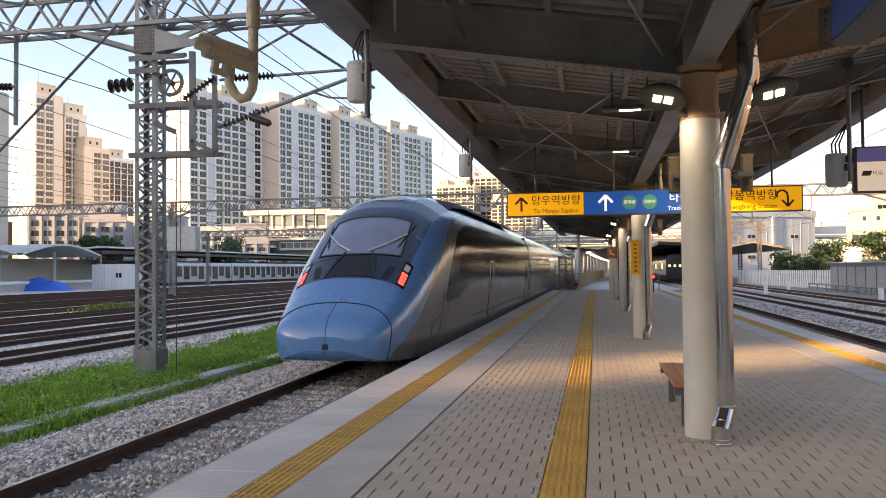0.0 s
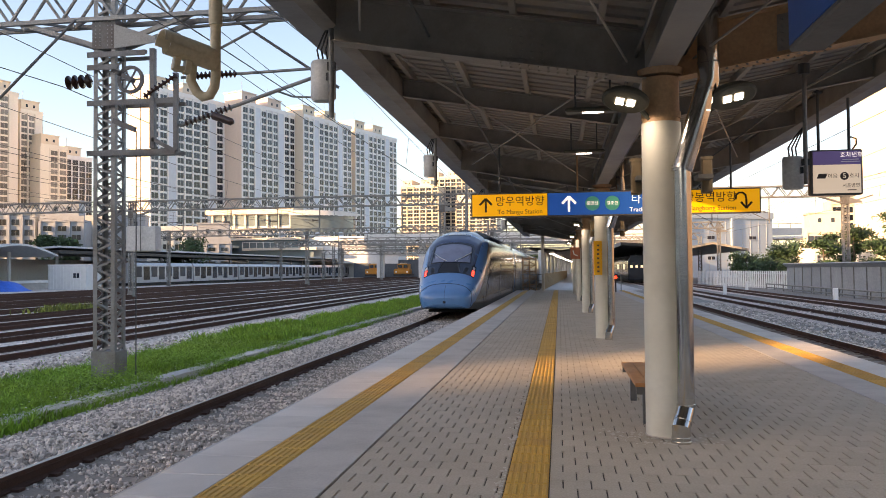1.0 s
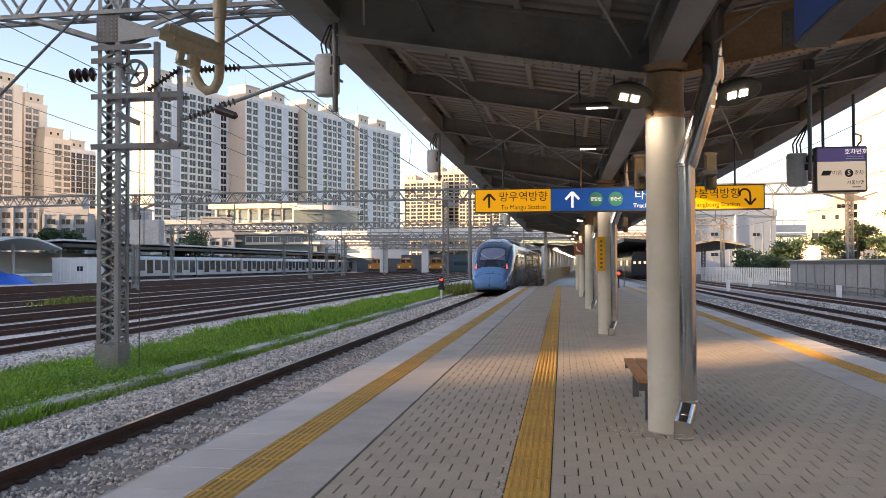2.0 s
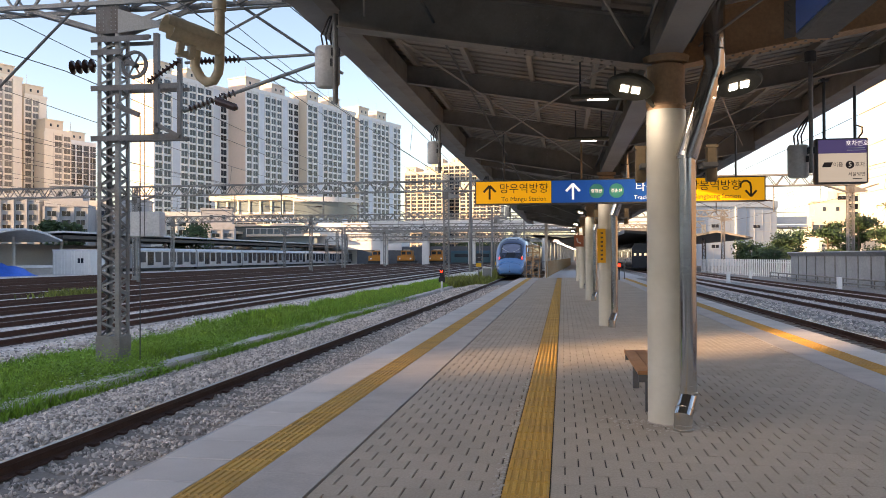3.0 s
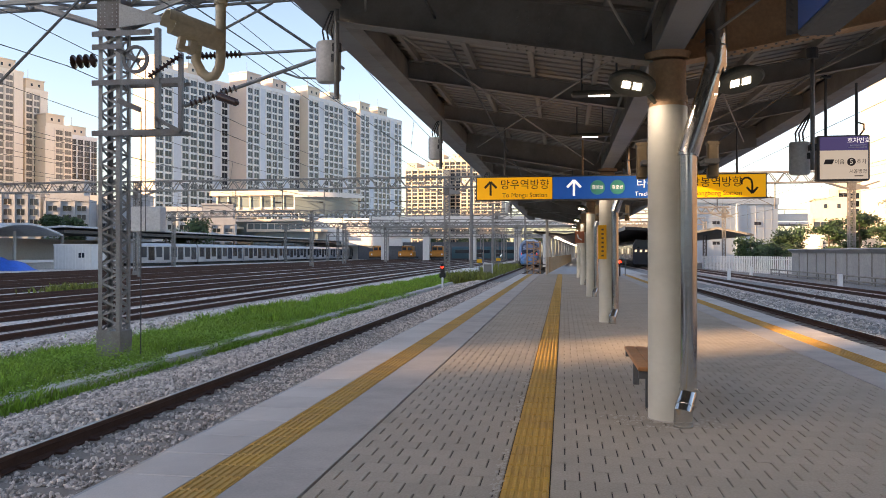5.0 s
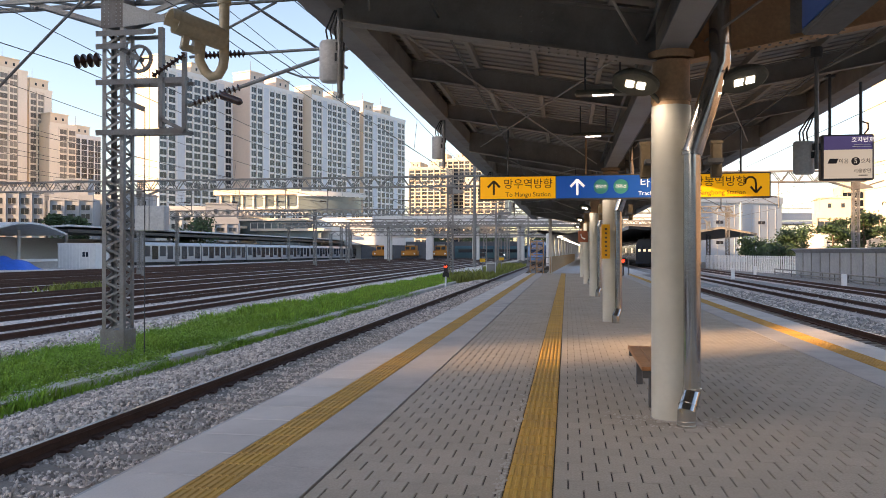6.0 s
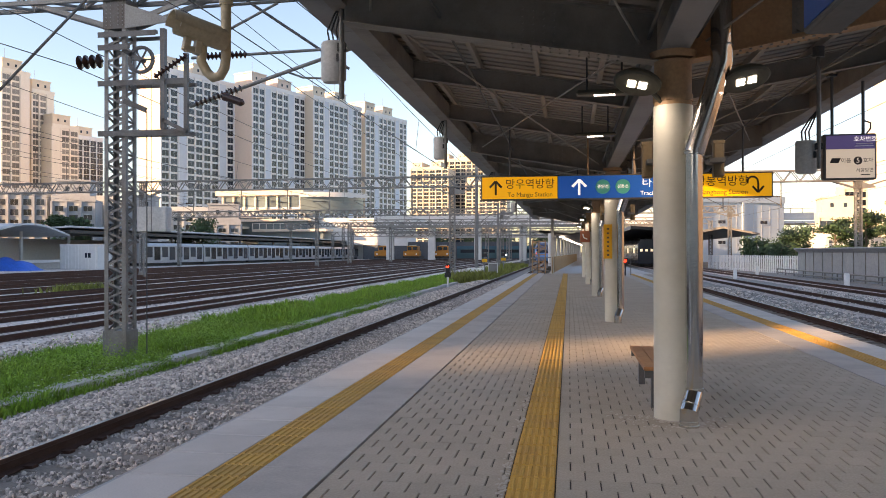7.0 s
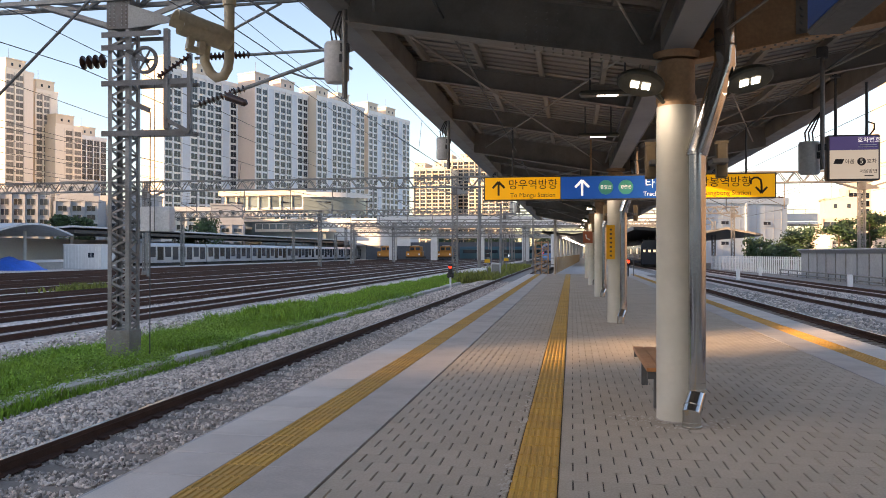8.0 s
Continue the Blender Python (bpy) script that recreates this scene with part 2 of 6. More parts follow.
platform = thing("platform", label="station island platform of grey pavers with pale stone edges", category="platform", kind="structure")
part("platform_base", Geo().box(EDGE_L + 0.06, EDGE_R - 0.06, -9, PLAT_END, -1.02, -0.062), CEMENT, platform, "concrete platform body")
part("paver_bed", Geo().box(JOIN_L + 0.004, JOIN_R - 0.004, -9, PLAT_END - 0.01, -0.061, -0.012), JOINT, platform, "dark sand joints")
for a, b in ((EDGE_L + STONE_W + SLIM_W, JOIN_L), (JOIN_R, EDGE_R - STONE_W - SLIM_W)):
    g = Geo()
    y = -9.0
    while y < PLAT_END - 0.1:
        g.box(a + 0.004, b - 0.012, y + 0.003, min(y + 2.4, PLAT_END) - 0.003, -0.061, 0.0)
        y += 2.4
    part("cement_margin", g, CEMENT, platform, "smooth grey cement band")


def track(x, y0, y1, sleepers=0.0, label="pair of rust-brown steel rails on ballast", top=RAIL):
    tr = thing("railway_track", (x, 0, top), label, "railway track", "tracks in the yard", "structure")
    pr = [(-0.036, 0), (0.036, 0), (0.036, -0.04), (0.010, -0.055), (0.010, -0.13), (0.07, -0.15), (0.07, -0.17), (-0.07, -0.17), (-0.07, -0.15), (-0.010, -0.13), (-0.010, -0.055), (-0.036, -0.04)]
    for s in (-0.753, 0.753):
        r = part("rail", Geo().prism([(px + s, pz) for px, pz in pr], y0, y1), RUST, tr)
        part("rail_head", Geo().box(s - 0.027, s + 0.027, y0, y1, -0.001, 0.003), RAILTOP if sleepers else RUST, r, "worn shiny running surface" if sleepers else "")
    if not sleepers:
        part("stained_ballast", Geo().prism([(-1.3, -0.2), (-1.15, -0.158), (0, -0.148), (1.15, -0.158), (1.3, -0.2)], y0, y1), STAIN, tr, "rust-stained ballast between the rails")
    if sleepers:
        g = Geo().prism([(-1.2, -0.30), (1.2, -0.30), (1.2, -0.19), (1.15, -0.165), (0.5, -0.165), (0.35, -0.185), (-0.35, -0.185), (-0.5, -0.165), (-1.15, -0.165), (-1.2, -0.19)], -0.12, 0.12)
        me = g.mesh("sleeper", SLEEPER)
        clip = Geo()
        for s in (-0.85, -0.655, 0.655, 0.85):
            clip.box(s - 0.05, s + 0.05, -0.05, 0.05, -0.17, -0.135)
        cm = clip.mesh("rail_clip", RUST)
        y = math.ceil(y0 / 0.6) * 0.6
        while y < min(sleepers, y1):
            sl = part("sleeper", me, None, tr, at=(0, y, 0))
            part("rail_clip", cm, None, sl)
            y += 0.6
    return tr


track(-4.75, -8, 600, 60, "rusty steel rails on concrete sleepers along the platform")
for x in (-14.4, -18.0, -21.7, -25.5, -29.8, -34.3, -38.6, -43.5, -48.5, -53.5):
    track(x, 0, 500, 0)
track(6.7, 0, 500, 50)
for x in (11.0, 15.4):
    track(x, 0, 500, 0)

# ---- canopy over the platform ----
COLS = [7.55 + 10.2 * i for i in range(-1, 5)]
CAN0, CAN1 = -2.65 - 4, 60.0
SLOPE = 0.17


def deck_z(x):
    return 3.85 + SLOPE * abs(x - MID)


canopy = thing("canopy", (MID, 0, 0), "dark grey steel butterfly canopy over the platform", "canopy", kind="structure")


def canopy_part(name, g, mat, label="", smooth=0.0):
    ob = part(name, g, mat, canopy, label, smooth)
    ob.matrix_basis = Matrix.Translation((-MID, 0, 0))
    return ob


for s in (-1, 1):
    # corrugated deck: ribs run from the valley to the eave
    rows = []
    y = CAN0
    while y < CAN1:
        for dy, dz in ((0, 0), (0.145, 0), (0.158, 0.085), (0.222, 0.085), (0.236, 0)):
            rows.append([(MID + s * 0.1, y + dy, deck_z(MID + s * 0.1) + dz), (MID + s * 3.5, y + dy, deck_z(MID + s * 3.5) + dz)])
        y += 0.24
    canopy_part("roof_deck", Geo().sheet(rows), DECK, "ribbed sheet metal deck")
    canopy_part("roof_skin", Geo().add([(MID, CAN0, 3.98), (MID + s * 3.6, CAN0, 4.53), (MID + s * 3.6, CAN1, 4.53), (MID, CAN1, 3.98)], [(0, 1, 2, 3)]), STEEL, "roof sheet above")
    for i in range(4):
        d = 0.55 + i * 0.82
        x = MID + s * d
        canopy_part("purlin", Geo().box(x - 0.03, x + 0.03, CAN0, CAN1, deck_z(x) - 0.1, deck_z(x) - 0.004), DECK)
    g = Geo()
    y = CAN0
    while y < CAN1:
        g.box(min(MID + s * 3.32, MID + s * 3.64), max(MID + s * 3.32, MID + s * 3.64), y + 0.004, y + 1.7 - 0.004, 4.07, 4.5)
        y += 1.7
    canopy_part("fascia", g, STEEL_L, "grey metal eave panels")
    canopy_part("eave_beam", Geo().box(min(MID + s * 3.14, MID + s * 3.315), max(MID + s * 3.14, MID + s * 3.315), CAN0, CAN1, 4.0, 4.28), STEEL)
    for i in range(-4, 15):
        y = 7.55 + 3.4 * i
        if y > CAN1 or y < CAN0:
            continue
        g = Geo()
        big = (i % 3 == 0)
        depth = 0.45 if big else 0.25
        x0, x1 = MID + s * 0.14, MID + s * 3.16
        za, zb = deck_z(x0) - 0.1, deck_z(x1) - 0.1
        w, fl = (0.014, 0.11) if big else (0.01, 0.06)
        for (dz0, dz1, hw) in ((-depth, 0, w), (-depth - 0.012, -depth, fl), (-0.012, 0, fl)):
            vs = [(x, y + j * hw, z) for x, zz in ((x0, za), (x1, zb)) for j in (-1, 1) for z in (zz + dz0, zz + dz1)]
            g.add(vs, [(0, 1, 3, 2), (4, 6, 7, 5), (0, 4, 5, 1), (2, 3, 7, 6), (1, 5, 7, 3), (0, 2, 6, 4)])
        # first right beam: its warm light is put into the paint colour
        warm = s > 0 and i == 0
        canopy_part("cross_beam", g, PEACH if warm else STEEL, "stained beam, peach paint holding warm light" if warm else "")
canopy_part("spine_girder", Geo().box(MID - 0.012, MID + 0.012, CAN0, CAN1, 3.42, 3.86).box(MID - 0.13, MID + 0.13, CAN0, CAN1, 3.40, 3.42, 1).box(MID - 0.13, MID + 0.13, CAN0, CAN1, 3.86, 3.88), [STEEL, STEEL_L], "riveted spine girder")
canopy_part("valley_gutter", Geo().box(MID - 0.18, MID + 0.18, CAN0, CAN1, 3.885, 3.97), STEEL)


def column(y):
    c = thing("platform_column", (MID, y, 0), "round cream steel canopy column with stained head in warm-lit peach", "column", "columns along the platform")
    part("shaft", Geo().tube([(0, 0, 0), (0, 0, 2.9)], 0.18, 32), CREAM, c, smooth=40)
    part("base_ring", Geo().tube([(0, 0, 0.0), (0, 0, 0.008)], 0.19, 32), CEMENT, c, smooth=40)
    part("head", Geo().tube([(0, 0, 2.9), (0, 0, 3.32)], 0.17, 32).tube([(0, 0, 2.94), (0, 0, 3.0)], 0.182, 32).tube([(0, 0, 3.34), (0, 0, 3.4)], [0.2, 0.215], 32), PEACH, c, "head in warm-lit peach with steel band", smooth=40)
    pipe = part("drain_pipe", Geo().tube([(0.15, -0.24, 0.29), (0.15, -0.24, 2.45)], 0.076, 32), CHROME, c, "polished stainless drain pipe", smooth=14)
    part("pipe_elbow", Geo().tube([(0.085, -0.36, 0.004), (0.085, -0.36, 0.135), (0.15, -0.24, 0.29)], 0.081, 32), CHROME, pipe, "stainless mitred foot elbow", smooth=14)
    part("pipe_offset", Geo().tube([(0.15, -0.24, 2.44), (0.388, -0.27, 3.24), (0.388, -0.27, 3.85)], 0.096, 32), CHROME, pipe, "stainless pipe leaning out to the gutter", smooth=14)
    for p, q, r in (((0.15, -0.24, 0.30), (0.15, -0.24, 0.325), 0.083), ((0.15, -0.24, 0.37), (0.15, -0.24, 0.385), 0.079), ((0.15, -0.24, 1.22), (0.15, -0.24, 1.235), 0.079), ((0.15, -0.24, 2.35), (0.15, -0.24, 2.37), 0.080), ((0.15, -0.24, 2.425), (0.15, -0.24, 2.45), 0.094),
                    ((0.085, -0.36, 0.0), (0.085, -0.36, 0.02), 0.088), ((0.085, -0.36, 0.045), (0.085, -0.36, 0.055), 0.085), ((0.10, -0.332, 0.172), (0.107, -0.319, 0.188), 0.085), ((0.360, -0.2665, 3.145), (0.366, -0.2672, 3.165), 0.100), ((0.388, -0.27, 3.38), (0.388, -0.27, 3.395), 0.100)):
        part("pipe_collar", Geo().tube([p, q], r, 32), CHROME, pipe, smooth=40)
    return c


first = column(COLS[1])
for y in COLS[2:]:
    copy_thing(first, pose(MID, y, 0))

# ---- the departing train ----
TBLUE = surface("train_blue", (0.075, 0.225, 0.45), 0.3, coarse=0.8, fine=30, bump=0, grain=0.03, coat=0.6, dirt=(0.06, 0.13, 0.29), amount=0.5)
TSILVER = surface("train_silver", (0.26, 0.26, 0.265), 0.22, metal=0.55, coarse=0.8, fine=30, bump=0, grain=0.03)
TDARK = surface("train_black", (0.012, 0.018, 0.035), 0.16, coarse=0.8, bump=0, grain=0.03, coat=0.4)
TNAVY = surface("train_navy", (0.03, 0.052, 0.11), 0.35, coarse=0.8, bump=0, grain=0.03, coat=0.3)
TGLASS = surface("train_glass", (0.012, 0.015, 0.022), 0.08, bump=0, grain=0, amount=0.1)
TGLASS.node_tree.nodes["Principled BSDF"].inputs["Specular IOR Level"].default_value = 0.3
TGLASS.node_tree.nodes["Principled BSDF"].inputs["IOR"].default_value = 1.22
# the sky's lilac reflection is put into the windscreen's base colour
WSGLASS = surface("sky_tinted_windscreen", (0.17, 0.185, 0.25), 0.12, bump=0, grain=0.05, coarse=1.2, amount=0.6, coat=1.0)
TLIGHT = glow("tail_light", (1.0, 0.06, 0.04), 1.9)
TUNDER = surface("underframe", (0.03, 0.028, 0.026), 0.8, fine=20, bump=0.2)
SEAM = surface("seam", (0.01, 0.01, 0.012), 0.6, bump=0)

# s: metres from the tail's tip; roof height, half width, floor height above the rails
NOSE = [(0.0, 0.84, 0.42, 0.58), (0.025, 0.95, 0.68, 0.51), (0.08, 1.05, 0.87, 0.45), (0.16, 1.14, 0.98, 0.41), (0.3, 1.23, 1.05, 0.38), (0.55, 1.36, 1.13, 0.36), (1.0, 1.62, 1.23, 0.33), (1.5, 1.95, 1.32, 0.30), (2.1, 2.38, 1.40, 0.27),
        (2.9, 2.92, 1.47, 0.24), (3.7, 3.41, 1.52, 0.24), (4.5, 3.69, 1.54, 0.24), (5.4, 3.83, 1.555, 0.24), (6.4, 3.90, 1.56, 0.24), (7.5, 3.92, 1.56, 0.24)]


def along(s):
    """Roof, half width and floor at s, smoothly between the rows of NOSE."""
    if s >= NOSE[-1][0]:
        return NOSE[-1][1:]
    for a, b in zip(NOSE, NOSE[1:]):
        if a[0] <= s <= b[0]:
            k = (s - a[0]) / (b[0] - a[0])
            return tuple(a[i] + (b[i] - a[i]) * k for i in (1, 2, 3))


def skin(s, u, out=0.0):
    """A point of the body: u from -1 (left sill) over 0 (roof) to 1 (right sill)."""
    zt, w, zb = along(s)
    full = min(1.0, s / 6.0)
    sh = (zt - zb) * (0.42 + 0.06 * (1 - full))          # height of the rounded upper part
    zs = zt - sh
    a = abs(u)
    sg = -1 if u < 0 else 1
    if a < 0.6:
        th = a / 0.6 * math.pi / 2
        n = 2.55
        x = w * abs(math.sin(th)) ** (2 / n)
        z = zs + sh * abs(math.cos(th)) ** (2 / n)
    else:
        k = (a - 0.6) / 0.4
        z = zs + (zb - zs) * k
        x = w * (1 - 0.10 * k ** 2.2)
    p = Vector((sg * x, s, z))
    if out:
        c = Vector((0, s + (0.9 if s < 3 else 0), (zs + zb) / 2 + 0.3 * (zt - zb) * (a < 0.6)))
        p += (p - c).normalized() * out
    return p


def patch(s0, s1, u0, u1, out, ns=8, nu=8, warp=None):
    rows = []
    for i in range(ns + 1):
        row = []
        for j in range(nu + 1):
            s, u = s0 + (s1 - s0) * i / ns, u0 + (u1 - u0) * j / nu
            if warp:
                s, u = warp(i / ns, j / nu)
            row.append(skin(s, u, out))
        rows.append(row)
    return Geo().sheet(rows)


def line(pts, r=0.008, out=0.004):
    fine = []
    for (s0, u0), (s1, u1) in zip(pts, pts[1:]):
        fine += [skin(s0 + (s1 - s0) * k / 6, u0 + (u1 - u0) * k / 6, out) for k in range(6)]
    fine.append(skin(*pts[-1], out))
    return Geo().tube(fine, r, 5)


train = thing("express_train", (-4.75, 13.5, RAIL), "blue and silver express train with red tail lamps lit", "train")
N = 48
ss = [0, 0.025, 0.05, 0.08, 0.12, 0.16, 0.23, 0.3, 0.42, 0.55, 0.75, 1.0, 1.25, 1.5, 1.8, 2.1, 2.5, 2.9, 3.3, 3.7, 4.1, 4.5, 4.95, 5.4, 5.9, 6.4, 7.0, 7.5]
rows = [[skin(s, -1 + 2 * j / N) for j in range(N + 1)] for s in ss]
body = Geo().sheet(rows)
body.add(rows[0], [tuple(range(N + 1))])
body.sheet([[r[0].lerp(r[-1], j / 4) for j in range(5)] for r in rows[:14]], 1)
body.sheet([[r[0].lerp(r[-1], j / 4) for j in range(5)] for r in rows[13:]], 2)
tail = part("nose", body, [TSILVER, TBLUE, TUNDER], train, "smooth blue and silver tapered nose", smooth=60)


def blue_edge(s):
    """How far down the flank the blue paint reaches at s."""
    pts = ((0.0, 0.985), (0.45, 0.975), (0.8, 0.82), (1.4, 0.69), (2.2, 0.60), (3.2, 0.52), (4.4, 0.43), (5.8, 0.37), (7.5, 0.335))
    for (a, u), (b, v) in zip(pts, pts[1:]):
        if s <= b:
            k = (s - a) / (b - a)
            return u + (v - u) * k * k * (3 - 2 * k)
    return pts[-1][1]


paint = [[skin(s, blue_edge(s) * (2 * j / 40 - 1), 0.003) for j in range(41)] for s in ss]
pg = Geo().sheet(paint)
pg.add([p + Vector((0, -0.003, 0)) for p in paint[0]], [tuple(range(41))])
part("blue_paint", pg, TBLUE, tail, "deep blue paint over nose and roof", smooth=60)


def wind(a, b):
    half = 0.215 - 0.03 * a
    bow = 0.10 * (1 - (2 * b - 1) ** 2)
    return 2.14 + 1.14 * a - bow * (1 - a) + bow * 0.4 * a, (2 * b - 1) * half


part("mask", patch(1.12, 3.95, -0.40, 0.40, 0.006, 16, 20, lambda a, b: (1.38 + 1.0 * a, (2 * b - 1) * (0.355 - 0.08 * a))), TDARK, tail, "black mask below the windscreen", smooth=60)
part("brow", patch(0, 0, 0, 0, 0.005, 20, 20, lambda a, b: (2.0 + 3.4 * a, (2 * b - 1) * (0.30 + 0.02 * a))), TNAVY, tail, "dark navy brow above the windscreen", smooth=60)
part("windscreen_surround", patch(0, 0, 0, 0, 0.011, 14, 20, lambda a, b: (1.98 + 1.48 * a, (2 * b - 1) * (0.268 - 0.035 * a) * (1 - 0.10 * max(0, a - 0.8) * 5))), TDARK, tail, "glossy black windscreen surround", smooth=60)
part("hood_panel", patch(0, 0, 0, 0, 0.016, 6, 8, lambda a, b: (1.44 + 0.56 * a, (2 * b - 1) * (0.115 - 0.035 * a))), SEAM, tail, "black centre panel under the windscreen", smooth=60)
ws = part("windscreen", patch(0, 0, 0, 0, 0.016, 12, 16, wind), WSGLASS, tail, "dark sloping windscreen", smooth=60)
rim = [wind(0, k / 10) for k in range(11)] + [wind(1, k / 10) for k in range(10, -1, -1)] + [wind(0, 0)]
part("windscreen_seal", line(rim, 0.022, 0.014), SEAM, tail)
for sg in (-1, 1):
    part("lamp_housing", patch(1.22, 1.95, sg * 0.36, sg * 0.44, 0.014, 6, 4, lambda a, b, sg=sg: (1.42 + 0.66 * a, sg * (0.272 + 0.076 * b - 0.012 * a))), TGLASS, tail, "clear lamp cover", smooth=60)
    for i in range(3):
        for j in range(4):
            part("tail_lamp", patch(0, 0, 0, 0, 0.022, 1, 1, lambda a, b, sg=sg, i=i, j=j: (1.45 + 0.085 * j + 0.062 * a, sg * (0.282 + 0.019 * i + 0.014 * b - 0.0025 * j))), TLIGHT, tail, "lit red tail lamp")
    part("marker_lamp", patch(0, 0, 0, 0, 0.02, 2, 2, lambda a, b, sg=sg: (1.83 + 0.17 * a, sg * (0.275 + 0.045 * b))), GREYBOX, tail, "pale unlit marker lamp")
    part("lamp_grille", patch(0, 0, 0, 0, 0.014, 3, 3, lambda a, b, sg=sg: (1.45 + 0.35 * a, sg * (0.15 + 0.045 * b + 0.02 * a))), SEAM, tail, "dark recessed vents")
    part("wiper", Geo().tube([skin(2.12, sg * 0.03, 0.04), skin(2.35, sg * 0.10, 0.05), skin(2.8, sg * 0.19, 0.05)], 0.018, 6), GREYBOX, tail, "wiper arm")
    part("wiper_blade", Geo().tube([skin(2.35, sg * 0.17, 0.04), skin(3.2, sg * 0.215, 0.04)], 0.012, 6), SEAM, tail)
    part("hood_rib", Geo().tube([skin(1.4, sg * 0.12, 0.0), skin(2.1, sg * 0.05, 0.02)], 0.02, 6), TDARK, tail)
    # the dark cab side window, leaf shaped
    part("side_window", patch(0, 0, 0, 0, 0.007, 14, 8, lambda a, b, sg=sg: (3.6 + 3.92 * a, sg * (0.58 + (b - 0.5) * 0.30 * min(1, a * 2.2) ** 0.6 + 0.16 * (1 - a) ** 2))), TGLASS, tail, "dark swept side window", smooth=60)
    part("side_hatch", line([(2.6, sg * 0.80), (3.3, sg * 0.80), (3.3, sg * 0.90), (2.6, sg * 0.90), (2.6, sg * 0.80)], 0.006), SEAM, tail)
    part("side_hatch", line([(3.4, sg * 0.70), (3.9, sg * 0.70), (3.9, sg * 0.80), (3.4, sg * 0.80), (3.4, sg * 0.70)], 0.006), SEAM, tail)
# the coupler cowl: its seam, the centre joint and the hook hole
part("cowl_seam", line([(0.45, -0.98), (0.42, -0.7), (0.5, -0.42), (0.62, -0.2), (0.66, 0), (0.62, 0.2), (0.5, 0.42), (0.42, 0.7), (0.45, 0.98)], 0.013, 0.004), SEAM, tail, "seam of the coupler cowl")
part("cowl_joint", line([(0.66, 0), (0.3, 0), (0.1, 0), (0.001, 0)], 0.007).tube([(0, -0.004, 0.9), (0, -0.004, 0.5)], 0.007, 5), SEAM, tail)
part("hook_hole", Geo().box(-0.07, 0.07, -0.014, 0.05, 0.60, 0.72), SEAM, tail, "dark coupler hole", bevel=0.02)
part("display", patch(4.25, 4.75, -0.13, 0.13, 0.012, 4, 6), TDARK, tail, "roof display window", smooth=60)
part("display_glass", patch(4.35, 4.62, -0.07, 0.07, 0.018, 4, 6), GREYBOX, tail, smooth=60)
part("roof_fairing", Geo().sheet([[skin(s, u, 0.02 + h) for u in (-0.30, -0.22, 0, 0.22, 0.30)] for s, h in ((5.6, 0), (6.2, 0.05), (7.4, 0.09), (20, 0.09))]), TUNDER, tail, "dark roof fairing", smooth=50)
part("underframe", Geo().box(-1.1, 1.1, 2.6, 24.4, 0.12, 0.34), TUNDER, train, "dark underframe")
part("snow_plough", Geo().prism([(-0.75, 0.14), (0.75, 0.14), (0.95, 0.34), (-0.95, 0.34)], 2.2, 2.9), TUNDER, train, "black plough under the nose", bevel=0.02)

